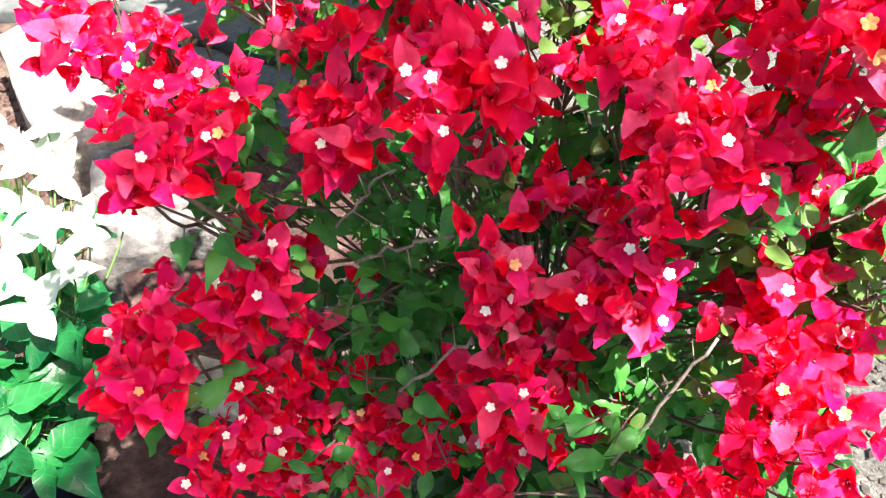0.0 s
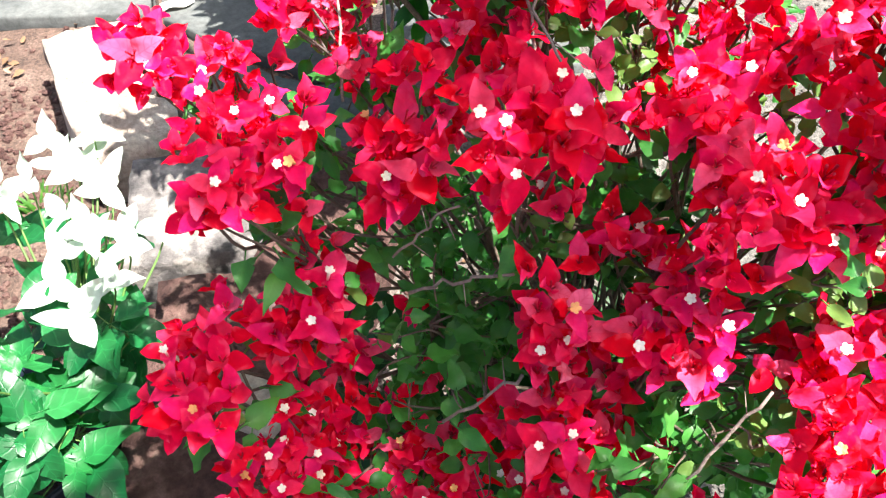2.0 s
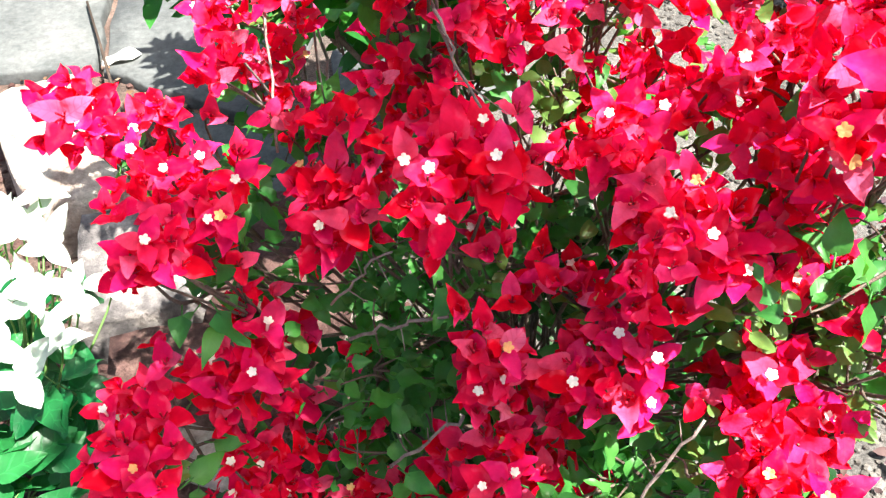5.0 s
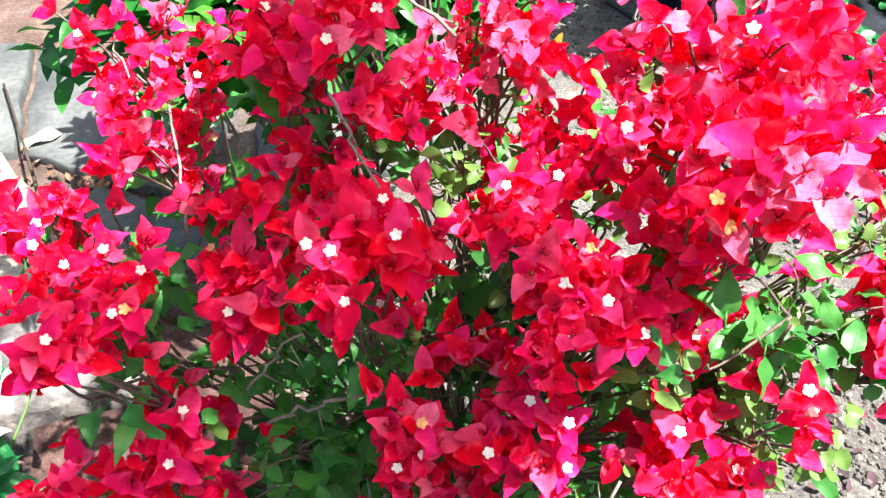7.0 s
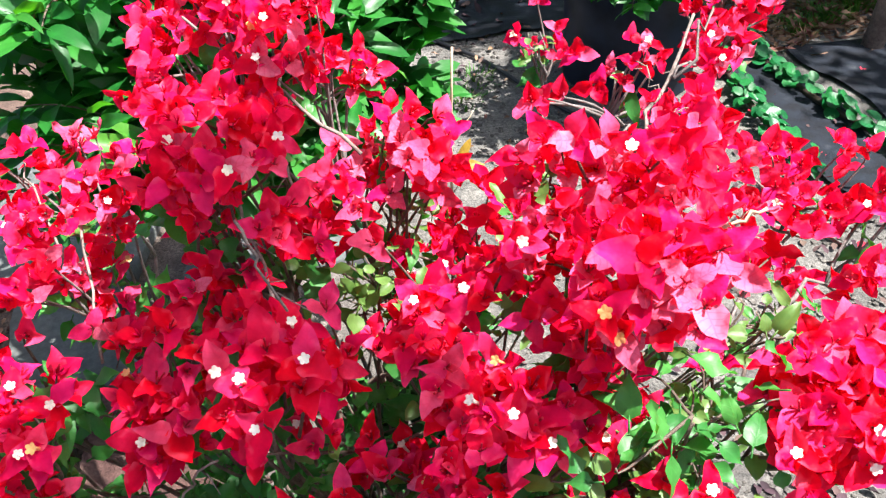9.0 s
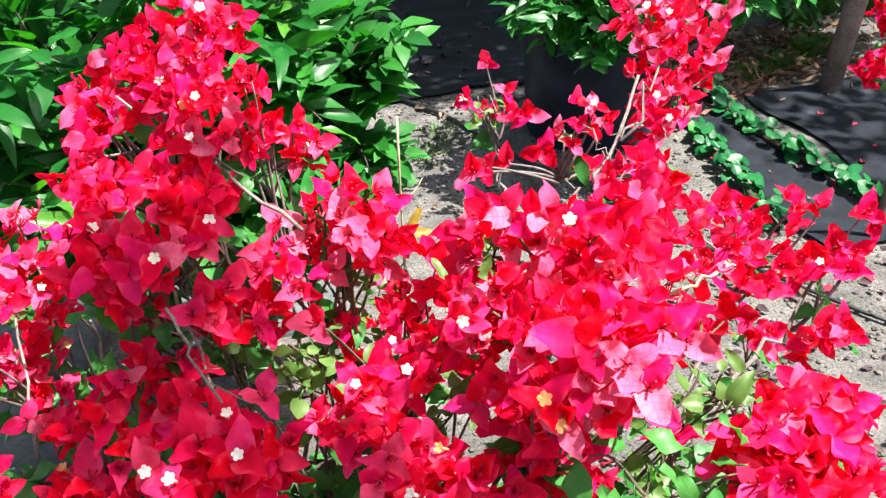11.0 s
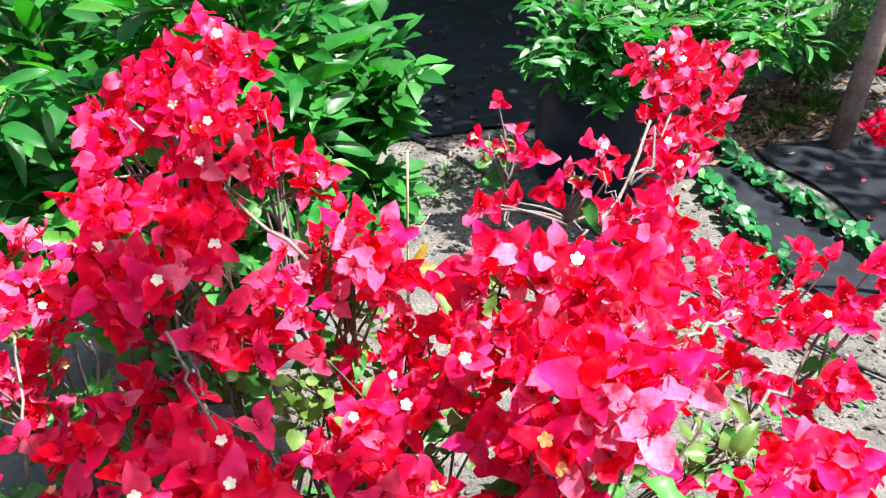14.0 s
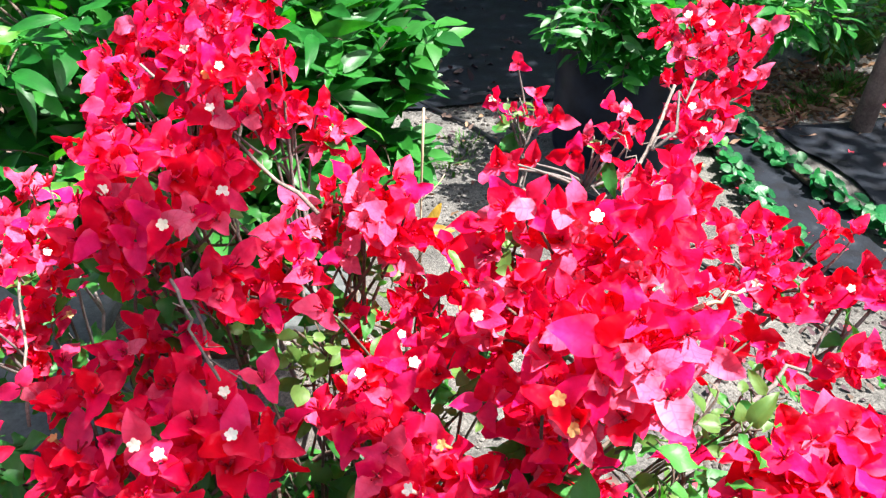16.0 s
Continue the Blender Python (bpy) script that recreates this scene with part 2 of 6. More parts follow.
def blade(bm, m, length, width, low=0.45, high=0.62, fold=0.25, curl=0.2, wave=0.06, phase=0.0, rows=6, cols=4, stalk=0.0):
    """A leaf or bract: pointed oval along x, folded on its midrib, curled along its length, wavy at the rim."""
    peak = max((i / 60) ** low * (1 - i / 60) ** high for i in range(61))
    grid = []
    for i in range(rows + 1):
        s = i / rows
        w = width / 2 * (s ** low * (1 - s) ** high) / peak
        bend = curl * s * s
        x0, z0 = stalk + length * s * (1 - 0.25 * abs(curl) * s), -length * bend * 0.6
        row = []
        for j in range(cols + 1):
            v = 2 * j / cols - 1
            y = v * w
            z = z0 + abs(y) * fold + wave * length * v * v * math.sin(9 * s + phase + 1.7 * v)
            row.append(bm.verts.new(m @ Vector((x0, y, z))))
            if i in (0, rows):
                break
        grid.append(row)
    for a, b in zip(grid, grid[1:]):
        for j in range(cols):
            if len(a) == 1:
                bm.faces.new((a[0], b[j], b[j + 1]))
            elif len(b) == 1:
                bm.faces.new((a[j], b[0], a[j + 1]))
            else:
                bm.faces.new((a[j], b[j], b[j + 1], a[j + 1]))
    if stalk:
        tube(bm, [m @ Vector((0, 0, 0.004)), m @ Vector((stalk + 0.1 * length, 0, 0))], 0.0009, 0.0007, 4)
    return bm


def blades(name, mat, count, **ranges):
    """A few shared shapes of one kind of blade; a pair of numbers is a range."""
    made = []
    for i in range(count):
        bm = bmesh.new()
        blade(bm, Matrix.Identity(4), phase=random.uniform(0, 6), **{k: random.uniform(*v) if isinstance(v, tuple) else v for k, v in ranges.items()})
        made.append(finish(bm, name, mat))
    return made


def facing(at, normal, spin, tilt=0.0, scale=1.0):
    """A pose at a place whose z axis is normal, turned by spin about it, its x axis raised by tilt (radians)."""
    n = Vector(normal).normalized()
    q = n.to_track_quat("Z", "Y").to_matrix().to_4x4()
    return Matrix.Translation(at) @ q @ Matrix.Rotation(spin, 4, "Z") @ Matrix.Rotation(-tilt, 4, "Y") @ Matrix.Scale(scale, 4)


def jitter(a):
    return Vector((random.gauss(0, a), random.gauss(0, a), random.gauss(0, a)))


def block(size, seed, rough=0.012, cuts=7, round_=0.16, freq=7.0):
    """A rough hewn stone: a box with worn corners and an uneven skin, its base on z = 0."""
    bm = bmesh.new()
    bmesh.ops.create_cube(bm, size=2.0)
    bmesh.ops.subdivide_edges(bm, edges=bm.edges[:], cuts=cuts, use_grid_fill=True)
    shift = Vector((seed * 3.1, seed * 1.7, seed * 0.9))
    for v in bm.verts:
        p = v.co.copy()
        q = p.normalized() * 1.25
        p = p.lerp(q, round_)
        p = Vector((p.x * size[0] / 2, p.y * size[1] / 2, (p.z + 1) * size[2] / 2))
        p += noise.noise_vector(p * freq + shift) * rough + noise.noise_vector(p * freq * 4 + shift) * rough * 0.35
        v.co = p
    return bm


# shared shapes
BRACTS = blades("bract", BRACT, 14, length=(0.024, 0.031), width=(0.0140, 0.0190), low=(0.46, 0.60), high=(0.84, 1.02), fold=(0.06, 0.75), curl=(-0.45, 0.70), wave=(0.05, 0.14), rows=8)
FADED_SUNLIT_BRACTS = blades("bract", FADED_SUNLIT_BRACT, 8, length=(0.024, 0.031), width=(0.0140, 0.0190), low=(0.46, 0.60), high=(0.84, 1.02), fold=(0.10, 0.8), curl=(-0.60, 0.85), wave=(0.08, 0.18), rows=8)
WHITE_BRACTS = blades("white_bract", WHITE_BRACT, 6, length=(0.048, 0.062), width=(0.026, 0.035), low=0.55, high=(1.0, 1.3), fold=(0.05, 0.45), curl=(-0.3, 0.6), wave=(0.03, 0.08))
LEAVES = blades("leaf", LEAF, 10, length=(0.026, 0.042), width=(0.012, 0.020), low=(0.42, 0.6), high=(1.05, 1.5), fold=(0.05, 0.5), curl=(0.0, 0.7), wave=(0.05, 0.13), stalk=0.008)
PALE_LEAVES = blades("young_leaf", PALE_LEAF, 7, length=(0.017, 0.030), width=(0.010, 0.017), low=0.5, high=0.8, fold=(0.1, 0.4), curl=(-0.1, 0.5), wave=0.05, stalk=0.006)
GLOSSY_LEAVES = blades("glossy_leaf", GLOSSY_LEAF, 8, length=(0.055, 0.085), width=(0.032, 0.046), low=0.5, high=(0.85, 1.15), fold=(0.05, 0.35), curl=(0.1, 0.7), wave=(0.02, 0.07), rows=8, stalk=0.012)
SHRUB_LEAVES = blades("shrub_leaf", SHRUB_LEAF, 10, length=(0.075, 0.125), width=(0.021, 0.035), low=0.62, high=(0.75, 0.95), fold=(0.1, 0.35), curl=(0.1, 0.6), wave=(0.01, 0.04), rows=8, stalk=0.008)


def floret_mesh(mat):
    """A five-lobed star on a thin tube; its mouth is at the origin."""
    bm = bmesh.new()
    tube(bm, [(0, 0, -0.013), (0, 0, -0.006), (0, 0, -0.0006)], 0.0011, 0.0016, 6)
    hub = bm.verts.new((0, 0, -0.0006))
    rim = []
    for k in range(20):
        a = 2 * math.pi * k / 20
        r = 0.0031 + 0.0013 * abs(math.cos(2.5 * a)) ** 0.8
        rim.append(bm.verts.new((r * math.cos(a), r * math.sin(a), 0.0006 + 0.0006 * math.cos(5 * a))))
    mid = [bm.verts.new(Vector(v.co) * 0.45) for v in rim]
    for k in range(20):
        j = (k + 1) % 20
        bm.faces.new((mid[k], rim[k], rim[j], mid[j]))
        bm.faces.new((hub, mid[k], mid[j]))
    return finish(bm, "floret", mat)


FLORET_MESH = floret_mesh(FLORET)
ORANGE_FLORET_MESH = floret_mesh(ORANGE_FLORET)


def bud_mesh():
    bm = bmesh.new()
    for k in range(3):
        a = 2.1 * k
        tip = Vector((0.0035 * math.cos(a), 0.0035 * math.sin(a), 0.014))
        tube(bm, [(0, 0, 0), tip * 0.55, tip * 0.85, tip], 0.0007, 0.0011, 5)
    return finish(bm, "bud", BUD)


BUD_MESH = bud_mesh()


def bloom_mesh():
    """A whole small bloom: three bracts round their buds, for the many that lie beneath."""
    bm = bmesh.new()
    lift = random.uniform(0.3, 1.0)
    for k in range(3):
        m = Matrix.Rotation(k * 2.094 + random.gauss(0, 0.15), 4, "Z") @ Matrix.Rotation(-lift - random.gauss(0, 0.12), 4, "Y") @ Matrix.Rotation(random.gauss(0, 0.2), 4, "X")
        blade(bm, m, random.uniform(0.023, 0.030), random.uniform(0.014, 0.0195), random.uniform(0.46, 0.60), random.uniform(0.84, 1.02), random.uniform(0.05, 0.55), random.uniform(-0.3, 0.5), random.uniform(0.03, 0.09), random.uniform(0, 6), 7)
        tip = Vector((0.003 * math.cos(2.1 * k), 0.003 * math.sin(2.1 * k), 0.013))
        tube(bm, [(0, 0, 0), tip * 0.6, tip], 0.0007, 0.0010, 4)
    return finish(bm, "bloom", BLOOM)


BLOOMS = [bloom_mesh() for _ in range(24)]


# ---- the ground ----
random.seed(2)
def ground_height(x, y):
    p = Vector((x, y, 0))
    return 0.014 * noise.noise(p * 1.6) + 0.007 * noise.noise(p * 6) + 0.003 * noise.noise(p * 21) - 0.006


def ground_sheet():
    bm = bmesh.new()
    xs = [-60, -25, -10, -5, -3] + [-2 + 0.05 * i for i in range(111)] + [4.5, 6, 10, 25, 60]
    ys = [-60, -25, -8, -3, -1, -0.4] + [0.05 * i for i in range(101)] + [5.5, 7, 10, 18, 35, 60]
    grid = [[bm.verts.new((x, y, ground_height(x, y) if abs(x) < 5 and -1 < y < 6 else -0.006)) for x in xs] for y in ys]
    for a, b in zip(grid, grid[1:]):
        for j in range(len(xs) - 1):
            bm.faces.new((a[j], a[j + 1], b[j + 1], b[j]))
    mat, nodes, links, skin = material("soil")
    coord = nodes.new("ShaderNodeTexCoord").outputs["Object"]
    grain, patch, fine = noise_node(nodes, links, coord, 9.0, 8.0, 0.65), noise_node(nodes, links, coord, 1.6, 4.0), noise_node(nodes, links, coord, 130.0, 6.0, 0.7)
    grey = ramp(nodes, [(0.28, (0.058, 0.055, 0.051)), (0.5, (0.117, 0.110, 0.101)), (0.72, (0.211, 0.195, 0.176))])
    red = ramp(nodes, [(0.28, (0.051, 0.031, 0.024)), (0.5, (0.105, 0.066, 0.051)), (0.72, (0.195, 0.136, 0.109))])
    links.new(grain.outputs["Fac"], grey.inputs["Fac"])
    links.new(grain.outputs["Fac"], red.inputs["Fac"])
    split = nodes.new("ShaderNodeSeparateXYZ")
    links.new(coord, split.inputs[0])
    edge = nodes.new("ShaderNodeMath")
    edge.operation = "MULTIPLY_ADD"
    links.new(patch.outputs["Fac"], edge.inputs[0])
    edge.inputs[1].default_value = 0.9
    links.new(split.outputs["X"], edge.inputs[2])
    where = nodes.new("ShaderNodeMapRange")
    where.inputs["From Min"].default_value, where.inputs["From Max"].default_value = -0.5, 0.9
    links.new(edge.outputs[0], where.inputs["Value"])
    body = mixed(nodes, links, "MIX", where.outputs["Result"], red.outputs["Color"], grey.outputs["Color"])
    speck = ramp(nodes, [(0.34, (0.35, 0.35, 0.35)), (0.66, (1.5, 1.5, 1.5))])
    links.new(fine.outputs["Fac"], speck.inputs["Fac"])
    links.new(mixed(nodes, links, "MULTIPLY", 0.9, body, speck.outputs["Color"]), skin.inputs["Base Color"])
    skin.inputs["Roughness"].default_value = 0.95
    bump = nodes.new("ShaderNodeBump")
    bump.inputs["Strength"].default_value, bump.inputs["Distance"].default_value = 0.8, 0.012
    links.new(fine.outputs["Fac"], bump.inputs["Height"])
    links.new(bump.outputs["Normal"], skin.inputs["Normal"])
    ob = new("ground", finish(bm, "ground", mat))
    WORLD[ob.name] = Matrix.Identity(4)
    return tagged(ob, "dry grey and reddish nursery soil with litter", "ground", kind="structure")


ground_sheet()

# ---- stones and slabs beside the bush ----
PALE_STONE = mineral("pale laterite", [(0.25, (0.16, 0.11, 0.09)), (0.40, (0.46, 0.37, 0.32)), (0.58, (0.66, 0.60, 0.53))], 15.0, 70.0, 0.95, 1.0, 0.02)
RED_STONE = mineral("red laterite", [(0.25, (0.040, 0.018, 0.017)), (0.48, (0.11, 0.058, 0.052)), (0.62, (0.18, 0.105, 0.092)), (0.8, (0.34, 0.24, 0.20))], 17.0, 75.0, 0.95, 1.0, 0.02)
GREY_STONE = mineral("mottled grey stone", [(0.36, (0.07, 0.066, 0.068)), (0.5, (0.15, 0.14, 0.14)), (0.64, (0.36, 0.33, 0.31))], 13.0, 60.0, 0.95, 0.8, 0.01)
SLATE = mineral("grey slate", [(0.25, (0.051, 0.057, 0.060)), (0.5, (0.095, 0.104, 0.105)), (0.75, (0.162, 0.170, 0.170))], 4.0, 45.0, 0.8, 0.5, 0.006)


def stone(name, size, x, y, turn, mat, label, seed, rough=0.014, round_=0.16, z=0.0, tip=0.0):
    ob = new(name, finish(block(size, seed, rough, 9, round_), name, mat))
    place(ob, None, pose(x, y, z - 0.012, tip, 0, turn))
    return tagged(ob, label, "stone", "stones beside the bush")


stone("stone_block", (0.25, 0.50, 0.16), -0.845, 1.54, 30, PALE_STONE, "sunlit pale laterite stone block beside the slate slabs", 1.0, 0.016, 0.26)
stone("stone_block", (0.30, 0.66, 0.15), -0.42, 0.66, 4, RED_STONE, "reddish laterite kerb block under the red bush", 2.0)
stone("stone_block", (0.26, 0.30, 0.15), -0.58, 1.17, 10, GREY_STONE, "mottled grey and white stone block behind the white plant", 3.0)
stone("stone_block", (0.24, 0.42, 0.13), -0.30, 1.15, -8, RED_STONE, "reddish stone block half hidden under the bush", 4.0)

stone("stone_chip", (0.13, 0.085, 0.03), -0.372, 0.70, -20, PALE_STONE, "small pale broken stone lying on the kerb block", 5.0, 0.006, 0.3, 0.155)


def slab(corners, thick, seed, label, z=0.0):
    """A thin riven paving slab with a broken outline."""
    bm = bmesh.new()
    pts = [Vector((*c, 0)) for c in corners]
    rim = []
    for a, b in zip(pts, pts[1:] + pts[:1]):
        for i in range(7):
            p = a.lerp(b, i / 7)
            rim.append(p + Vector((noise.noise(p * 9 + Vector((seed, 0, 0))), noise.noise(p * 9 + Vector((0, seed, 0))), 0)) * 0.018)
    mid = sum(rim, Vector()) / len(rim)
    n = len(rim)
    loops = []
    for f, h in ((1.0, 0.0), (1.0, thick * 0.8), (0.985, thick), (0.7, thick), (0.4, thick)):
        loops.append([bm.verts.new(mid + (p - mid) * f + Vector((0, 0, h + 0.003 * noise.noise(p * 7 * f)))) for p in rim])
    for a, b in zip(loops, loops[1:]):
        for k in range(n):
            bm.faces.new((a[k], a[(k + 1) % n], b[(k + 1) % n], b[k]))
    top = bm.verts.new(mid + Vector((0, 0, thick)))
    for k in range(n):
        bm.faces.new((loops[-1][k], loops[-1][(k + 1) % n], top))
    ob = new("paving_slab", finish(bm, "paving_slab", SLATE))
    place(ob, None, Matrix.Translation((0, 0, z - 0.01)))
    return tagged(ob, label, "paving slab", "slate slabs behind the bush")


slab([(-1.75, 1.90), (-0.915, 1.97), (-1.0, 2.55), (-1.7, 2.6)], 0.045, 1.0, "grey slate paving slab with dry litter on it")
slab([(-0.885, 1.95), (-0.42, 1.72), (-0.30, 2.35), (-0.97, 2.52)], 0.04, 2.0, "grey slate paving slab with a dead twig across it")
slab([(-0.66, 1.45), (-0.28, 1.38), (-0.22, 1.70), (-0.44, 1.69), (-0.68, 1.80)], 0.035, 3.0, "smooth grey slate slab under the red flowers")
slab([(-0.28, 1.75), (0.25, 1.78), (0.2, 2.4), (-0.26, 2.35)], 0.035, 4.0, "grey slate paving slab in the shade of the shrub")


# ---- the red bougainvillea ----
CAMERA_SPOT = Vector((0.04, 0.0, 1.37))   # mean camera position; blooms turn to it and sight lines to it stay clear
SIGHT_GAPS, STARS, SPRAYS = [], [], []


def sight_gaps(*found):
    """Gaps seen from the camera, kept clear of filler blooms along the sight line: place and radius."""
    SIGHT_GAPS.extend((Vector(h[:3]), h[3]) for h in found)


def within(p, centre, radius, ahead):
    """Whether p lies in the funnel that opens from centre towards the camera."""
    axis = CAMERA_SPOT - centre
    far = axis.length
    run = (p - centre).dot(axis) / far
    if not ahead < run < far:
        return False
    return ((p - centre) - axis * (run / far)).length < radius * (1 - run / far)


def hides_view(p, size):
    """Whether a filler bloom at p would hide a gap or an open floret from the camera."""
    return any(within(p, h, r + 0.011 * size, -0.16) for h, r in SIGHT_GAPS) or any(within(p, s, 0.022 * size, 0.002) for s in STARS)


def trefoil(branch, centre, normal, bearing, kind, size=1.0, faded=0.0):
    """One bloom: three bracts round a few buds; kind 1 has an open white floret, 2 an orange one, 3 is still closed."""
    up = Vector(normal).normalized()
    u = (Vector((1, 0, 0)) - up * up.x).normalized()
    v = up.cross(u)
    lift = random.uniform(0.30, 0.75) if kind in (1, 2) else random.uniform(1.1, 1.35) if kind == 3 else random.uniform(0.35, 0.95)
    spin = radians(bearing)
    for k in range(3):
        a = spin + k * 2.094 + random.gauss(0, 0.13)
        rise = lift + random.gauss(0, 0.14)
        x = (u * math.cos(a) + v * math.sin(a)) * math.cos(rise) + up * math.sin(rise)
        y = up.cross(x).normalized()
        m = Matrix((x, y, x.cross(y))).transposed().to_4x4()
        m.translation = centre
        piece("bract", random.choice(FADED_SUNLIT_BRACTS if random.random() < faded else BRACTS), branch, m @ Matrix.Rotation(random.gauss(0, 0.2), 4, "X") @ Matrix.Scale(size * (1.12 if k == 0 else 1.0) * random.uniform(0.88, 1.08), 4))
    if kind in (1, 2):
        tip = centre + up * 0.0165 * size
        piece("floret", FLORET_MESH if kind == 1 else ORANGE_FLORET_MESH, branch, facing(tip, up + jitter(0.15), spin, 0, random.uniform(0.88, 1.10)))
    elif random.random() < 0.75:
        piece("bud", BUD_MESH, branch, facing(centre, up, spin, 0, size * random.uniform(0.8, 1.15)))


def spray(plant, blooms, root=None, bark=None, fill=3.0, leaves=1.6, thick=1.0, faded=0.02):
    """Notes a flowering branch; blooms: place, bearing of the first bract, size and kind; faded: share of bracts in the
    paler colour, higher on sunlit sprays.
    """
    SPRAYS.append((plant, blooms, root, bark, fill, leaves, thick, faded))
    STARS.extend(Vector(b[:3]) for b in blooms if b[5] in (1, 2))


def grow(plant, blooms, root, bark, fill, leaves, thick, faded=0.02):
    """A branch of the bush with blooms at its twig tips and smaller ones beneath them."""
    sites = [Vector(b[:3]) for b in blooms]
    heart = sum(sites, Vector()) / len(sites)
    foot = WORLD[plant.name].translation
    root = Vector(root) if root else foot + Vector((random.uniform(-0.02, 0.02), random.uniform(-0.02, 0.02), random.uniform(0.30, 0.46)))
    inward = (heart - CAMERA_SPOT).normalized()
    fork = heart + Vector((0, 0, -0.05)) + inward * 0.05
    bm = bmesh.new()
    reach = min(1.0, (fork - root).length / 0.3)
    main = bezier(root, root + Vector((0, 0, 0.16 * reach * reach)) + (fork - root) * 0.25, fork + Vector((0, 0, -0.07 * reach * reach)), fork, 9)
    main = [p + (jitter(0.012 * reach) if 0 < i < 9 else Vector()) for i, p in enumerate(main)]
    tube(bm, [p - root for p in main], 0.0030 * thick, 0.0016 * thick, 6, 0.15)
    twigs, normals = [], []
    for p in sites:
        # blooms face mostly towards the camera
        n = ((CAMERA_SPOT - p).normalized() * 0.8 + Vector((0, 0, 0.3)) + (p - heart) * 5.0 + jitter(0.16)).normalized()
        base = p - n * 0.013
        start = main[random.choice((6, 7, 8, 9))]
        twig = bezier(start, start.lerp(base, 0.4) + jitter(0.010), base - n * 0.035 + jitter(0.005), base, 6)
        tube(bm, [q - root for q in twig], 0.0019, 0.0009, 5)
        twigs.append(twig)
        normals.append(n)
    branch = part("branch", bm, bark or BARK, plant, "", root)
    for (x, y, z, bearing, size, kind), p, n, twig in zip(blooms, sites, normals, twigs):
        centre = p - n * 0.013
        trefoil(branch, centre, n, bearing, kind, size, faded)
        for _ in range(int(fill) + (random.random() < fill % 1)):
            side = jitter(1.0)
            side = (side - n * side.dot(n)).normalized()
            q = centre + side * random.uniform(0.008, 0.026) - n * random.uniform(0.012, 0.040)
            if not hides_view(q, size):
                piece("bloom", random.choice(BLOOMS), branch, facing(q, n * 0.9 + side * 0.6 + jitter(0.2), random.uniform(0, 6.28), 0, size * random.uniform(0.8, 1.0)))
        for _ in range(int(leaves) + (random.random() < leaves % 1)):
            q = random.choice(twig[1:4]) + jitter(0.010)
            # no leaf between an open floret and the camera
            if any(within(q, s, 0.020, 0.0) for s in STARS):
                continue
            m = Vector((0, -0.3, 1)) + jitter(0.45)
            piece("leaf", random.choice(LEAVES if random.random() < 0.8 else PALE_LEAVES), branch, facing(q, m, random.uniform(0, 6.28), random.uniform(-0.4, 0.4), random.uniform(0.8, 1.2)))
    return branch


def leafy_branch(plant, centre, reach, count, root=None, shapes=None, size=0.9, tilt=0.5, name="leaf", bark=None):
    """A branch that carries leaves alone, spread through an egg-shaped space."""
    centre, reach = Vector(centre), Vector(reach)
    foot = WORLD[plant.name].translation
    root = Vector(root) if root else foot + Vector((random.uniform(-0.05, 0.05), random.uniform(-0.05, 0.05), random.uniform(0.34, 0.42)))
    bm = bmesh.new()
    main = bezier(root, root + Vector((0, 0, 0.1)), centre - Vector((0, 0, reach.z)), centre, 8)
    main = [p + jitter(0.010) if 0 < i < 8 else p for i, p in enumerate(main)]
    tube(bm, [p - root for p in main], 0.0014 + 0.00002 * count, 0.0012, 6, 0.1)
    spots = []
    for i in range(max(3, count // 7)):
        d = jitter(1.0).normalized()
        end = centre + Vector((d.x * reach.x, d.y * reach.y, d.z * reach.z)) * random.uniform(0.6, 1.0)
        twig = bezier(main[random.choice((5, 6, 7, 8))], centre.lerp(end, 0.3), centre.lerp(end, 0.7) + jitter(0.02), end, 6)
        tube(bm, [p - root for p in twig], 0.0016, 0.0007, 4)
        spots += twig[1:]
    branch = part("branch", bm, bark or BARK, plant, "", root)
    for i in range(count):
        q = random.choice(spots) + jitter(0.012)
        n = Vector((0.05, -0.35, 1)) + jitter(tilt)
        piece(name, random.choice(shapes or LEAVES), branch, facing(q, n, random.uniform(0, 6.28), random.uniform(-0.5, 0.4), size * random.uniform(0.75, 1.2)))
    return branch


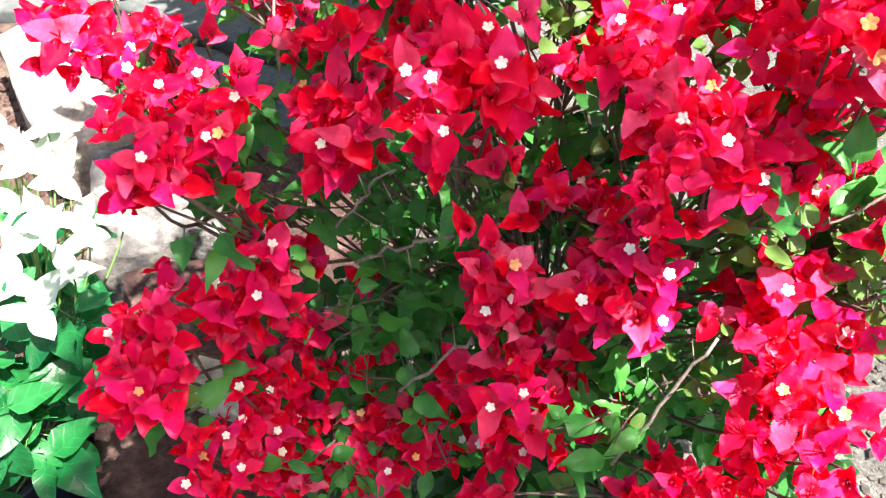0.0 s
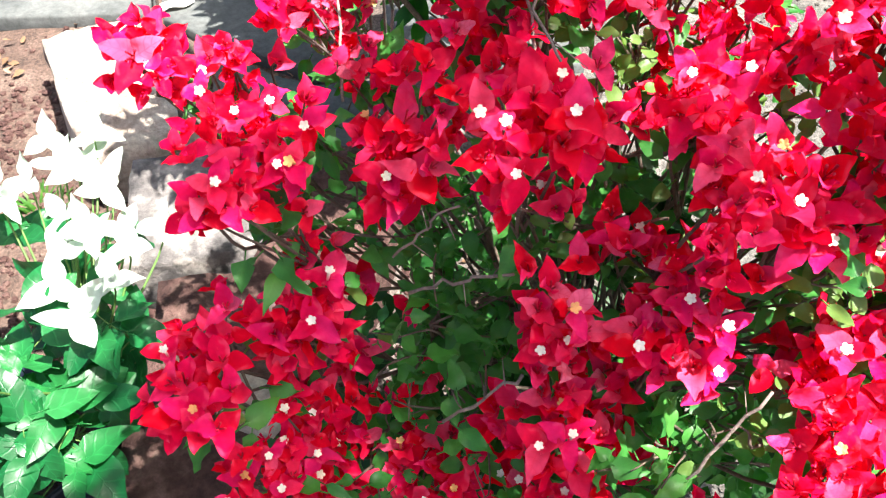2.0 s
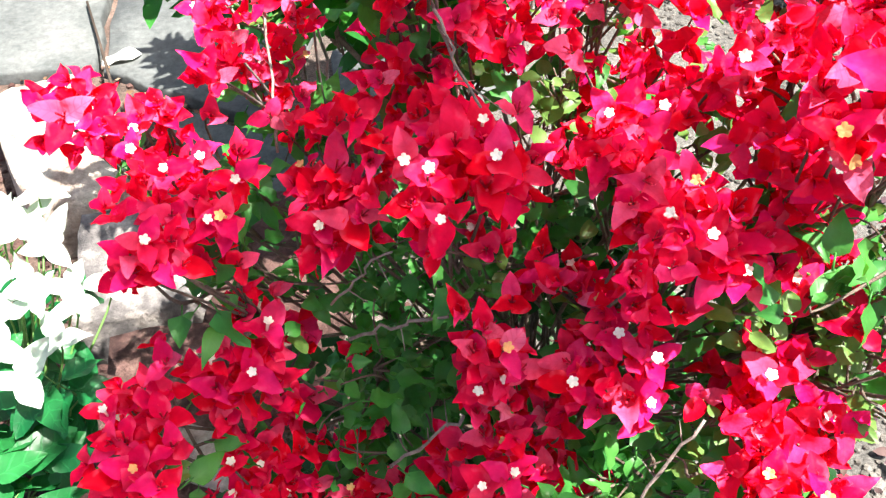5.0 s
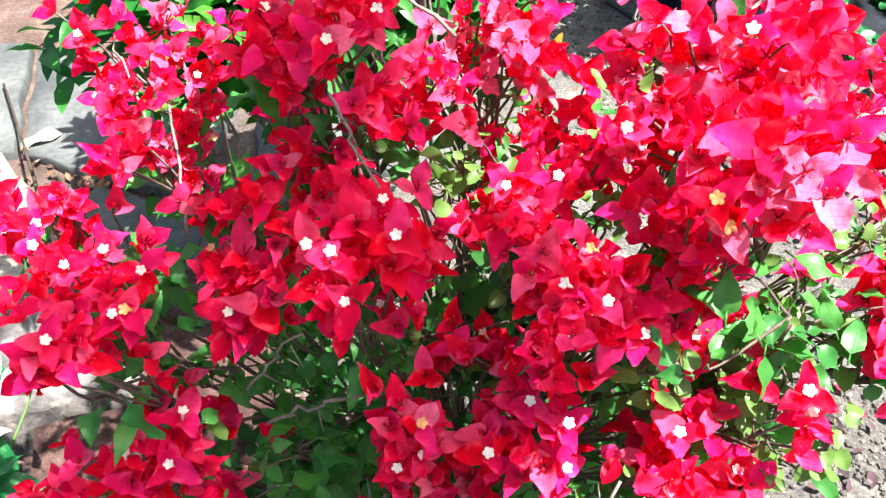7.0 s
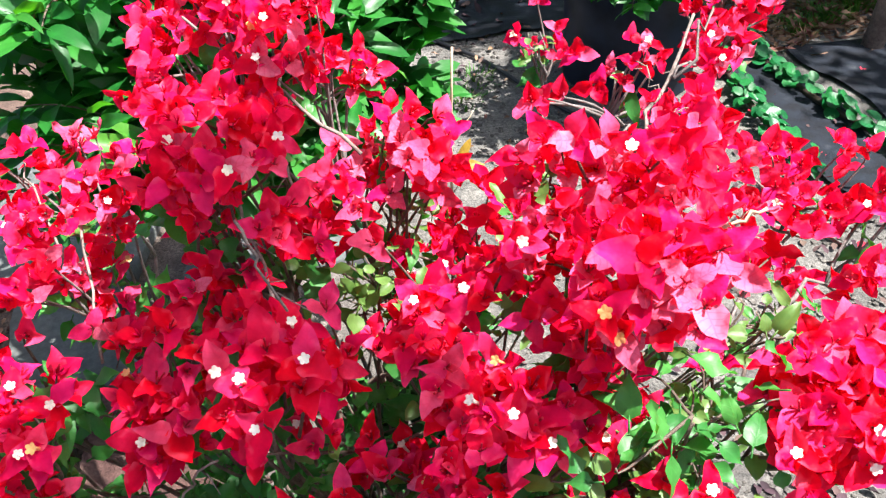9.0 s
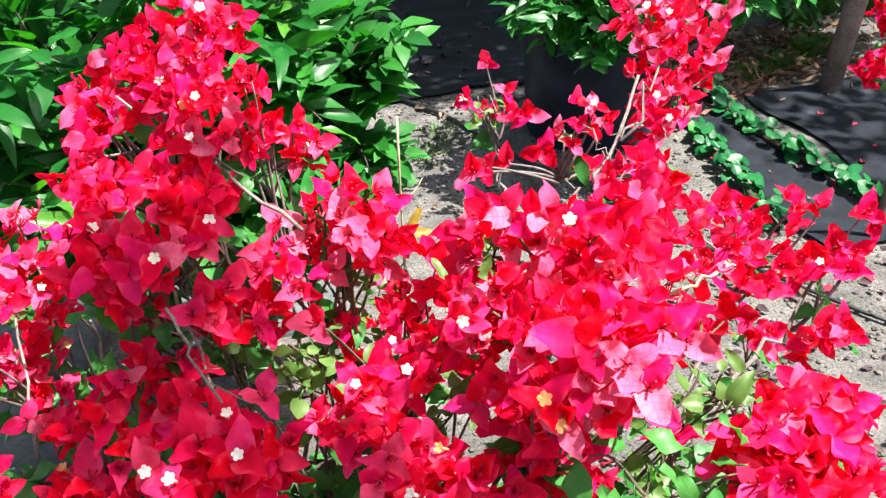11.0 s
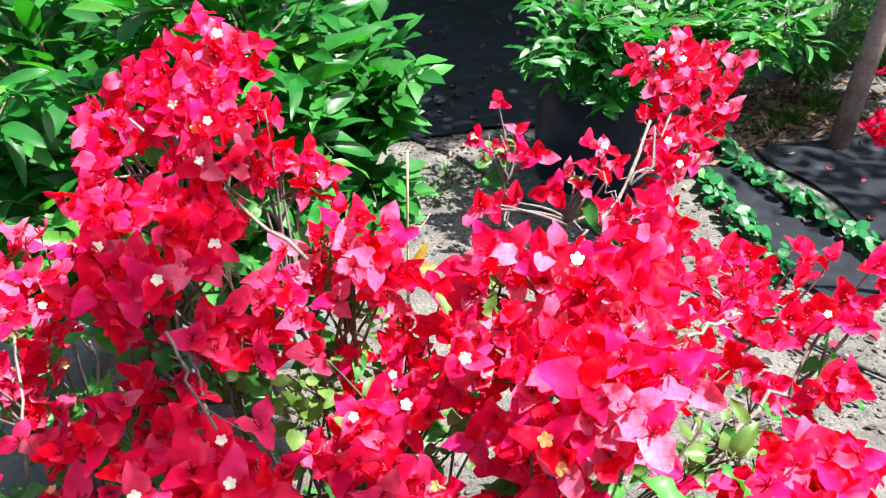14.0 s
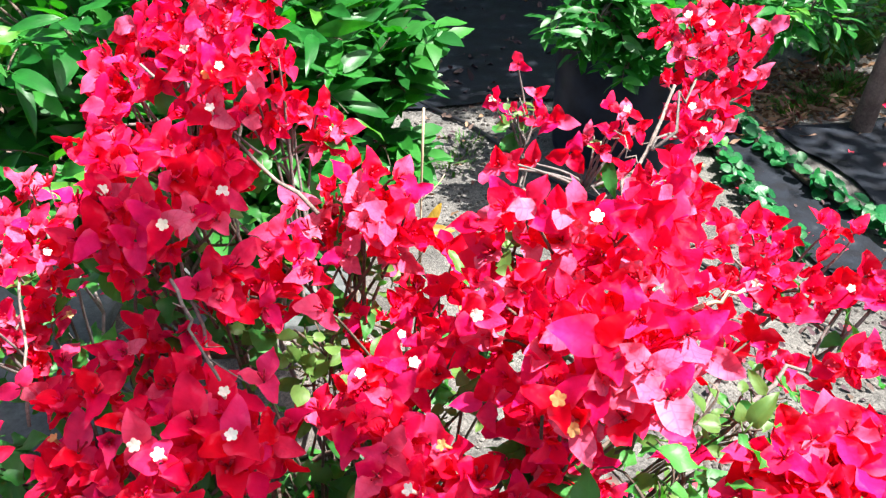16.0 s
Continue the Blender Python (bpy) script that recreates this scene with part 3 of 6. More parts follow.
random.seed(3)
bush = thing("bougainvillea_bush", (0.12, 0.60, 0.0), "large bougainvillea bush covered in crimson red bracts", "flowering shrub")
bm = bmesh.new()
for k in range(4):
    a = 1.6 * k + 0.4
    tube(bm, bezier((0.012 * math.cos(a), 0.012 * math.sin(a), -0.02), (0.01 * math.cos(a), 0.01 * math.sin(a), 0.2), (0.05 * math.cos(a), 0.05 * math.sin(a), 0.32), (0.02 * math.cos(a), 0.02 * math.sin(a), 0.46), 8), 0.013, 0.007, 8, 0.1)
part("trunk", bm, BARK, bush, "gnarled grey-brown stems", (0.12, 0.60, 0.0))
# gap places taken from pixel positions, to fit the camera's view
sight_gaps((0.097, 0.455, 0.904, 0.025), (-0.017, 0.404, 0.910, 0.020), (-0.039, 0.457, 0.809, 0.029), (-0.091, 0.496, 0.783, 0.022), (-0.012, 0.412, 0.790, 0.026), (-0.082, 0.463, 0.668, 0.026), (-0.016, 0.430, 0.711, 0.021), (-0.122, 0.468, 0.712, 0.018), (-0.133, 0.491, 0.891, 0.013), (-0.131, 0.487, 0.829, 0.020), (0.033, 0.412, 0.899, 0.017), (0.072, 0.389, 0.868, 0.008), (0.172, 0.356, 0.866, 0.012), (0.159, 0.318, 0.796, 0.024), (0.170, 0.279, 0.784, 0.019), (0.181, 0.308, 0.840, 0.015), (0.210, 0.344, 0.924, 0.016), (0.174, 0.335, 0.952, 0.009), (0.266, 0.340, 0.886, 0.018), (0.177, 0.429, 0.995, 0.014), (0.085, 0.524, 0.943, 0.013), (-0.057, 0.423, 0.635, 0.015), (-0.108, 0.400, 0.564, 0.011), (-0.165, 0.606, 0.895, 0.017))
sight_gaps((-0.200, 0.357, 0.728, 0.018), (-0.190, 0.441, 0.849, 0.016), (0.119, 0.351, 0.754, 0.014), (0.134, 0.338, 0.795, 0.011), (0.123, 0.312, 0.666, 0.018), (0.062, 0.312, 0.638, 0.014), (0.267, 0.314, 0.902, 0.015), (0.260, 0.220, 0.840, 0.010), (0.172, 0.273, 0.827, 0.016), (0.147, 0.336, 0.966, 0.009), (-0.140, 0.457, 0.879, 0.011), (0.332, 0.409, 0.903, 0.024), (0.359, 0.392, 0.909, 0.023), (0.369, 0.428, 0.915, 0.015), (0.258, 0.356, 1.022, 0.011), (0.114, 0.583, 0.916, 0.015), (-0.099, 0.721, 0.881, 0.018), (-0.004, 0.563, 0.991, 0.014), (-0.266, 0.635, 0.951, 0.029), (-0.170, 0.589, 0.895, 0.018), (0.079, 0.695, 1.010, 0.018), (0.208, 0.589, 1.041, 0.019), (0.269, 0.314, 0.907, 0.019), (0.318, 0.305, 0.935, 0.020))
sight_gaps((0.044, 0.487, 0.998, 0.009), (0.376, 0.439, 0.954, 0.012), (-0.087, 0.711, 0.903, 0.027), (0.198, 0.585, 1.062, 0.019), (0.338, 0.757, 1.001, 0.032), (0.626, 0.688, 0.752, 0.037), (0.393, 0.444, 0.944, 0.013), (0.346, 0.411, 0.907, 0.015), (0.105, 0.441, 0.917, 0.015), (-0.001, 0.403, 0.919, 0.016), (-0.163, 0.603, 0.897, 0.016), (0.152, 0.634, 0.943, 0.014), (-0.080, 0.699, 0.908, 0.023), (0.026, 0.536, 1.064, 0.008), (0.138, 0.598, 0.982, 0.018), (0.173, 0.648, 0.947, 0.010), (0.090, 0.544, 0.958, 0.018), (0.047, 0.505, 0.997, 0.012), (0.588, 0.703, 0.806, 0.020), (0.574, 0.591, 0.876, 0.020), (0.559, 0.528, 0.939, 0.021), (0.373, 0.426, 0.990, 0.018), (0.454, 0.489, 0.900, 0.020), (0.179, 0.622, 1.072, 0.018))
sight_gaps((0.194, 0.585, 1.066, 0.019), (0.092, 0.723, 1.026, 0.020), (0.063, 0.642, 1.023, 0.014), (-0.100, 0.751, 1.003, 0.017), (0.066, 0.607, 1.024, 0.012), (-0.101, 0.735, 0.989, 0.014), (-0.059, 0.582, 0.954, 0.011))
spray(bush, ((-0.312, 0.585, 0.917, 270, 1.25, 0), (-0.331, 0.596, 0.924, 150, 0.90, 0), (-0.300, 0.605, 0.925, 60, 0.81, 0), (-0.283, 0.590, 0.904, 200, 1.00, 0), (-0.288, 0.606, 0.920, 30, 0.82, 0), (-0.290, 0.572, 0.903, 300, 0.81, 0),), fill=2, leaves=0.6)
spray(bush, ((-0.250, 0.593, 0.911, 120, 0.80, 0), (-0.236, 0.611, 0.897, 60, 0.84, 0), (-0.229, 0.615, 0.900, 0, 0.80, 0), (-0.243, 0.619, 0.906, 100, 0.80, 0), (-0.248, 0.549, 0.908, 200, 0.80, 1), (-0.256, 0.585, 0.901, 160, 0.80, 1),), fill=1.2, leaves=0.6)
spray(bush, ((-0.198, 0.618, 0.888, 90, 0.85, 3),), fill=0, leaves=0)
spray(bush, ((-0.199, 0.483, 0.942, 270, 0.87, 1), (-0.225, 0.503, 0.916, 180, 0.82, 0), (-0.218, 0.465, 0.924, 200, 0.80, 0), (-0.194, 0.584, 0.883, 150, 0.83, 0), (-0.163, 0.572, 0.888, 20, 1.00, 0), (-0.182, 0.518, 0.924, 90, 0.80, 1), (-0.156, 0.509, 0.906, 50, 1.05, 1), (-0.179, 0.477, 0.917, 60, 0.83, 0), (-0.192, 0.456, 0.922, 180, 0.80, 0), (-0.167, 0.454, 0.917, 240, 0.87, 1), (-0.158, 0.456, 0.918, 300, 0.80, 2), (-0.156, 0.456, 0.901, 270, 0.80, 0),))
spray(bush, ((-0.203, 0.421, 0.930, 180, 0.80, 1), (-0.217, 0.419, 0.901, 225, 0.96, 0), (-0.201, 0.418, 0.909, 315, 0.84, 0), (-0.179, 0.423, 0.904, 340, 0.80, 0), (-0.190, 0.435, 0.917, 60, 0.80, 0), (-0.154, 0.464, 0.860, 270, 0.80, 0), (-0.136, 0.494, 0.792, 270, 0.80, 0), (-0.219, 0.423, 0.917, 150, 0.80, 0),))
spray(bush, ((-0.073, 0.518, 0.912, 90, 1.00, 0), (-0.054, 0.531, 0.954, 150, 0.97, 0), (-0.032, 0.492, 0.957, 45, 0.80, 0), (-0.100, 0.538, 0.874, 200, 0.98, 0), (-0.078, 0.518, 0.893, 0, 0.85, 0), (-0.051, 0.478, 0.917, 60, 0.88, 0), (-0.064, 0.470, 0.898, 300, 1.17, 0), (-0.089, 0.474, 0.887, 180, 1.00, 1), (-0.094, 0.470, 0.863, 240, 0.93, 0), (-0.080, 0.469, 0.870, 255, 1.04, 0), (-0.050, 0.469, 0.906, 0, 0.80, 0), (-0.122, 0.601, 0.842, 180, 0.80, 2), (-0.077, 0.562, 0.922, 200, 0.86, 0), (-0.045, 0.490, 0.939, 20, 0.80, 0),))
spray(bush, ((-0.139, 0.671, 0.865, 90, 0.81, 0), (-0.129, 0.633, 0.867, 270, 0.80, 0), (-0.113, 0.653, 0.849, 0, 0.81, 0), (-0.148, 0.632, 0.875, 200, 0.80, 0), (-0.125, 0.687, 0.863, 60, 0.80, 0),), fill=1.5)
spray(bush, ((-0.012, 0.533, 0.950, 90, 0.89, 0), (0.018, 0.458, 0.985, 90, 1.07, 0), (0.037, 0.478, 0.982, 340, 1.01, 1), (0.044, 0.432, 0.988, 315, 1.00, 1), (-0.001, 0.430, 0.981, 200, 0.87, 1), (0.012, 0.428, 0.962, 150, 0.97, 0), (0.038, 0.432, 0.963, 270, 1.07, 0), (0.007, 0.402, 0.961, 260, 1.01, 1), (0.029, 0.463, 0.892, 290, 0.80, 1), (0.055, 0.430, 0.953, 280, 0.87, 0), (-0.015, 0.421, 0.960, 180, 0.80, 0), (-0.018, 0.447, 0.975, 100, 0.80, 1), (-0.001, 0.484, 0.969, 150, 0.83, 0),))
spray(bush, ((0.063, 0.486, 0.992, 60, 0.80, 0), (0.076, 0.477, 0.948, 30, 0.80, 0), (0.102, 0.513, 0.916, 300, 0.80, 0), (0.096, 0.534, 0.913, 60, 0.80, 0), (0.063, 0.448, 0.958, 340, 0.80, 0), (0.038, 0.432, 0.897, 60, 0.80, 0), (-0.004, 0.409, 0.920, 270, 0.80, 0),), fill=1)
spray(bush, ((0.133, 0.497, 0.960, 90, 0.92, 0), (0.144, 0.448, 0.990, 45, 0.84, 0), (0.112, 0.433, 0.984, 150, 0.86, 0), (0.134, 0.441, 0.976, 300, 0.80, 0), (0.137, 0.394, 0.998, 300, 0.80, 0), (0.125, 0.586, 0.895, 180, 0.80, 0), (0.118, 0.438, 0.963, 250, 0.80, 0), (0.129, 0.488, 0.979, 120, 0.80, 1), (0.179, 0.464, 0.995, 90, 0.80, 0), (0.166, 0.483, 0.988, 60, 0.80, 1), (0.152, 0.430, 0.986, 350, 0.80, 0), (0.146, 0.619, 0.899, 100, 0.80, 1),))
spray(bush, ((0.127, 0.387, 0.987, 120, 0.80, 0), (0.133, 0.386, 0.970, 230, 0.80, 0), (0.144, 0.363, 0.999, 180, 0.80, 1), (0.171, 0.385, 0.987, 30, 0.88, 0), (0.188, 0.370, 0.999, 20, 0.95, 0), (0.171, 0.358, 0.985, 290, 0.89, 1), (0.188, 0.360, 0.973, 0, 0.92, 0), (0.196, 0.350, 0.960, 250, 0.80, 1), (0.179, 0.351, 0.958, 230, 0.80, 0), (0.217, 0.375, 0.966, 90, 0.80, 0), (0.154, 0.359, 0.985, 210, 0.80, 0), (0.171, 0.404, 0.988, 100, 0.80, 2), (0.206, 0.352, 0.946, 290, 0.80, 0),))
spray(bush, ((0.201, 0.427, 1.001, 180, 0.80, 0), (0.218, 0.423, 1.010, 90, 0.80, 0), (0.232, 0.407, 0.996, 0, 0.80, 0), (0.217, 0.412, 0.993, 300, 0.80, 0), (0.217, 0.375, 1.056, 90, 0.80, 0), (0.220, 0.347, 1.072, 30, 0.80, 2), (0.238, 0.378, 1.010, 330, 0.80, 0), (0.252, 0.402, 0.968, 90, 0.80, 0), (0.276, 0.404, 0.951, 0, 0.80, 0), (0.272, 0.417, 0.929, 200, 0.80, 0), (0.240, 0.398, 0.943, 100, 0.80, 0),))
spray(bush, ((0.289, 0.406, 0.913, 270, 0.80, 0), (0.250, 0.383, 0.913, 270, 0.84, 1), (0.274, 0.390, 0.908, 0, 0.80, 0), (0.250, 0.377, 0.890, 250, 0.80, 0), (0.263, 0.401, 0.919, 45, 0.80, 0), (0.277, 0.338, 0.916, 180, 0.80, 0), (0.239, 0.387, 0.923, 160, 0.80, 0), (0.254, 0.376, 1.007, 60, 0.80, 0), (0.286, 0.380, 0.908, 310, 0.80, 0),))
spray(bush, ((0.084, 0.456, 0.875, 90, 0.82, 0), (0.089, 0.409, 0.887, 250, 0.98, 0), (0.081, 0.428, 0.876, 180, 0.80, 0), (0.109, 0.457, 0.854, 80, 0.80, 1), (0.119, 0.392, 0.886, 60, 0.80, 2), (0.124, 0.344, 0.958, 180, 0.90, 3), (0.128, 0.351, 0.965, 60, 0.80, 0), (0.137, 0.363, 0.914, 270, 0.81, 0), (0.149, 0.347, 0.973, 90, 0.80, 0), (0.165, 0.353, 0.918, 0, 0.80, 0), (0.140, 0.362, 0.982, 330, 0.80, 0), (0.118, 0.429, 0.864, 140, 0.80, 0),))
spray(bush, ((-0.173, 0.470, 0.786, 120, 1.01, 0), (-0.141, 0.450, 0.797, 60, 1.08, 1), (-0.127, 0.517, 0.721, 60, 1.19, 0), (-0.184, 0.443, 0.775, 200, 0.87, 0), (-0.190, 0.430, 0.778, 200, 0.83, 1), (-0.156, 0.422, 0.767, 330, 1.00, 1), (-0.169, 0.420, 0.741, 300, 1.02, 0), (-0.145, 0.443, 0.725, 20, 0.92, 0), (-0.190, 0.419, 0.752, 180, 0.91, 0), (-0.125, 0.470, 0.655, 270, 1.15, 0), (-0.120, 0.490, 0.721, 280, 0.90, 0), (-0.187, 0.412, 0.719, 250, 0.94, 0), (-0.144, 0.451, 0.678, 300, 0.85, 0), (-0.143, 0.445, 0.763, 0, 0.92, 0),))
spray(bush, ((-0.081, 0.495, 0.695, 270, 0.93, 0), (-0.057, 0.451, 0.650, 150, 0.83, 0), (-0.098, 0.434, 0.618, 100, 0.80, 0), (-0.051, 0.455, 0.657, 30, 0.80, 0), (-0.074, 0.442, 0.640, 220, 0.80, 0),), fill=0.4)
spray(bush, ((-0.228, 0.430, 0.779, 120, 0.90, 0), (-0.241, 0.419, 0.759, 250, 0.91, 0), (-0.266, 0.415, 0.738, 150, 1.11, 0), (-0.274, 0.390, 0.766, 180, 0.80, 1), (-0.227, 0.390, 0.756, 0, 1.07, 0), (-0.253, 0.366, 0.761, 190, 1.04, 0), (-0.238, 0.337, 0.763, 180, 0.93, 2), (-0.236, 0.329, 0.743, 260, 1.11, 0), (-0.260, 0.338, 0.747, 190, 0.86, 0), (-0.215, 0.326, 0.755, 300, 1.00, 0), (-0.213, 0.362, 0.755, 340, 0.87, 0), (-0.264, 0.359, 0.763, 220, 0.82, 0),))
spray(bush, ((-0.188, 0.414, 0.671, 0, 0.89, 0), (-0.160, 0.438, 0.641, 60, 0.93, 0), (-0.173, 0.420, 0.621, 300, 0.94, 1), (-0.190, 0.397, 0.666, 130, 0.80, 1), (-0.147, 0.423, 0.581, 0, 0.97, 0), (-0.122, 0.421, 0.572, 30, 0.87, 0), (-0.203, 0.363, 0.639, 160, 0.83, 1), (-0.197, 0.392, 0.616, 220, 0.87, 1), (-0.167, 0.387, 0.599, 0, 0.94, 1), (-0.154, 0.412, 0.530, 300, 0.94, 0), (-0.154, 0.413, 0.574, 60, 0.83, 1), (-0.180, 0.431, 0.643, 200, 0.87, 0), (-0.135, 0.435, 0.624, 340, 0.88, 0),))
spray(bush, ((-0.224, 0.348, 0.629, 180, 0.89, 2), (-0.192, 0.343, 0.614, 270, 0.89, 1), (-0.234, 0.321, 0.631, 200, 0.81, 1), (-0.174, 0.354, 0.576, 330, 0.93, 0), (-0.142, 0.363, 0.542, 0, 0.96, 0), (-0.166, 0.378, 0.574, 30, 0.96, 1), (-0.133, 0.390, 0.542, 20, 0.87, 0), (-0.208, 0.331, 0.599, 270, 0.83, 0), (-0.222, 0.334, 0.609, 120, 0.80, 0), (-0.186, 0.366, 0.600, 100, 0.92, 0), (-0.156, 0.349, 0.549, 280, 0.84, 0), (-0.221, 0.348, 0.669, 150, 0.80, 0),))
spray(bush, ((-0.089, 0.410, 0.583, 180, 1.08, 2), (-0.067, 0.414, 0.592, 90, 0.96, 0), (-0.038, 0.416, 0.598, 45, 1.16, 0), (-0.103, 0.388, 0.550, 180, 1.08, 0), (-0.086, 0.396, 0.558, 120, 1.04, 0), (-0.065, 0.366, 0.550, 240, 1.07, 1), (-0.036, 0.361, 0.589, 60, 1.03, 2), (-0.016, 0.380, 0.617, 20, 0.85, 0), (-0.093, 0.357, 0.527, 200, 0.97, 0), (-0.057, 0.394, 0.572, 300, 0.96, 0),))
spray(bush, ((0.020, 0.399, 0.871, 120, 0.80, 3), (0.036, 0.386, 0.867, 90, 0.80, 0), (0.058, 0.410, 0.869, 80, 0.80, 0), (0.051, 0.363, 0.870, 45, 0.83, 2), (0.027, 0.379, 0.851, 180, 0.86, 0), (0.050, 0.364, 0.830, 20, 0.87, 1), (0.033, 0.371, 0.837, 230, 0.80, 0), (0.066, 0.369, 0.841, 350, 0.80, 0), (0.031, 0.364, 0.816, 200, 0.80, 1),))
spray(bush, ((0.031, 0.366, 0.790, 150, 0.80, 0), (0.056, 0.362, 0.803, 120, 0.89, 0), (0.088, 0.381, 0.767, 0, 0.95, 0), (0.035, 0.362, 0.762, 200, 0.80, 0), (0.095, 0.363, 0.765, 330, 0.80, 0), (0.066, 0.364, 0.768, 270, 0.80, 0),))
spray(bush, ((0.120, 0.370, 0.881, 60, 0.82, 0), (0.129, 0.365, 0.881, 200, 0.80, 1), (0.154, 0.349, 0.872, 30, 0.81, 1), (0.143, 0.357, 0.866, 270, 0.80, 0), (0.095, 0.365, 0.851, 180, 0.84, 0), (0.097, 0.347, 0.849, 180, 0.80, 1), (0.110, 0.363, 0.853, 120, 0.80, 0), (0.125, 0.346, 0.842, 180, 0.88, 0), (0.138, 0.343, 0.832, 270, 1.19, 0), (0.153, 0.336, 0.836, 0, 0.80, 1), (0.120, 0.346, 0.815, 230, 0.80, 0), (0.145, 0.331, 0.821, 340, 0.80, 0), (0.104, 0.352, 0.822, 250, 0.80, 0),))
spray(bush, ((0.017, 0.371, 0.728, 120, 0.98, 0), (0.051, 0.351, 0.764, 90, 0.80, 2), (0.057, 0.324, 0.762, 40, 0.99, 1), (0.087, 0.348, 0.726, 100, 0.87, 0), (0.105, 0.357, 0.718, 20, 1.07, 0), (0.033, 0.320, 0.750, 250, 1.07, 1), (0.065, 0.322, 0.710, 300, 1.04, 0), (0.094, 0.336, 0.702, 330, 0.89, 0), (0.012, 0.367, 0.690, 170, 1.02, 0), (0.010, 0.376, 0.591, 200, 0.95, 1), (0.025, 0.358, 0.617, 270, 0.90, 1), (0.060, 0.324, 0.666, 270, 0.85, 1), (0.040, 0.339, 0.638, 250, 0.95, 0), (0.085, 0.321, 0.682, 300, 0.90, 0),))
spray(bush, ((0.132, 0.357, 0.651, 95, 1.11, 0), (0.140, 0.352, 0.688, 60, 0.82, 0), (0.160, 0.288, 0.727, 0, 0.80, 0), (0.014, 0.329, 0.590, 200, 0.89, 0), (0.041, 0.315, 0.610, 300, 0.87, 0), (0.141, 0.288, 0.672, 160, 0.80, 0), (0.160, 0.266, 0.730, 80, 0.80, 0), (0.171, 0.239, 0.787, 30, 0.80, 0), (0.164, 0.253, 0.739, 0, 0.80, 0), (0.183, 0.231, 0.797, 20, 0.80, 0),))
spray(bush, ((0.231, 0.335, 0.867, 120, 0.95, 1), (0.226, 0.385, 0.798, 250, 0.91, 0), (0.250, 0.355, 0.868, 30, 0.89, 0), (0.263, 0.346, 0.878, 350, 0.80, 0), (0.191, 0.344, 0.825, 240, 0.80, 0), (0.223, 0.346, 0.836, 200, 0.80, 0), (0.230, 0.356, 0.872, 100, 0.80, 2),))
spray(bush, ((0.211, 0.296, 0.869, 180, 0.80, 0), (0.225, 0.303, 0.865, 300, 0.80, 0), (0.203, 0.303, 0.852, 200, 0.80, 0), (0.241, 0.287, 0.856, 0, 0.80, 0), (0.261, 0.302, 0.865, 150, 0.80, 1), (0.271, 0.292, 0.866, 20, 0.80, 0), (0.221, 0.285, 0.860, 270, 0.80, 0), (0.208, 0.286, 0.859, 240, 0.80, 0),))
spray(bush, ((0.193, 0.279, 0.836, 160, 0.85, 0), (0.209, 0.261, 0.866, 300, 0.81, 2), (0.185, 0.256, 0.833, 220, 0.83, 0), (0.215, 0.251, 0.849, 240, 0.80, 0), (0.244, 0.247, 0.859, 0, 0.80, 2), (0.216, 0.219, 0.873, 270, 0.81, 0), (0.202, 0.241, 0.838, 230, 0.80, 0), (0.262, 0.253, 0.855, 30, 0.80, 0), (0.247, 0.267, 0.853, 90, 0.80, 0), (0.243, 0.212, 0.833, 200, 0.80, 0), (0.222, 0.210, 0.832, 100, 0.80, 0),))
spray(bush, ((-0.276, 0.828, 0.979, 200, 0.80, 0), (-0.239, 0.786, 0.968, 90, 0.95, 1), (-0.246, 0.801, 0.935, 230, 0.92, 0), (-0.214, 0.852, 0.959, 100, 0.90, 0), (-0.204, 0.843, 0.937, 200, 0.91, 0), (-0.182, 0.925, 0.909, 0, 0.99, 0), (-0.178, 0.799, 0.938, 180, 0.88, 0), (-0.157, 0.805, 0.936, 60, 0.88, 0), (-0.220, 0.723, 0.936, 180, 0.82, 1), (-0.206, 0.742, 0.935, 100, 0.80, 0), (-0.186, 0.736, 0.937, 60, 0.83, 0), (-0.157, 0.721, 0.938, 0, 0.82, 0), (-0.120, 0.705, 0.962, 60, 0.92, 1), (-0.127, 0.713, 0.928, 330, 0.86, 0),), fill=2.2, bark=PALE_BARK, faded=0.28)
spray(bush, ((-0.208, 0.690, 0.941, 240, 0.80, 0), (-0.178, 0.676, 0.932, 270, 0.83, 0), (-0.191, 0.621, 0.943, 180, 0.89, 0), (-0.184, 0.620, 0.925, 270, 0.86, 0), (-0.174, 0.712, 0.895, 90, 0.80, 0), (-0.169, 0.725, 0.864, 330, 0.80, 0), (-0.147, 0.737, 0.895, 60, 0.80, 0), (-0.148, 0.716, 0.855, 270, 0.80, 0), (-0.125, 0.734, 0.872, 20, 0.80, 2),), fill=2.0, bark=PALE_BARK, faded=0.28)
spray(bush, ((-0.071, 0.662, 1.043, 180, 0.80, 0), (-0.039, 0.578, 1.080, 90, 0.80, 0), (-0.036, 0.556, 1.069, 230, 0.92, 0), (-0.051, 0.591, 1.036, 200, 0.80, 0), (-0.024, 0.568, 1.071, 60, 0.81, 0), (-0.006, 0.558, 1.088, 90, 0.80, 0), (0.008, 0.534, 1.083, 250, 0.96, 1), (0.026, 0.555, 1.082, 120, 0.80, 0), (0.045, 0.574, 1.082, 330, 0.82, 1), (0.041, 0.553, 1.074, 300, 0.80, 0), (-0.012, 0.542, 1.066, 270, 0.80, 0), (-0.085, 0.692, 1.016, 200, 0.80, 0), (-0.035, 0.582, 1.085, 120, 0.80, 1),), fill=4)
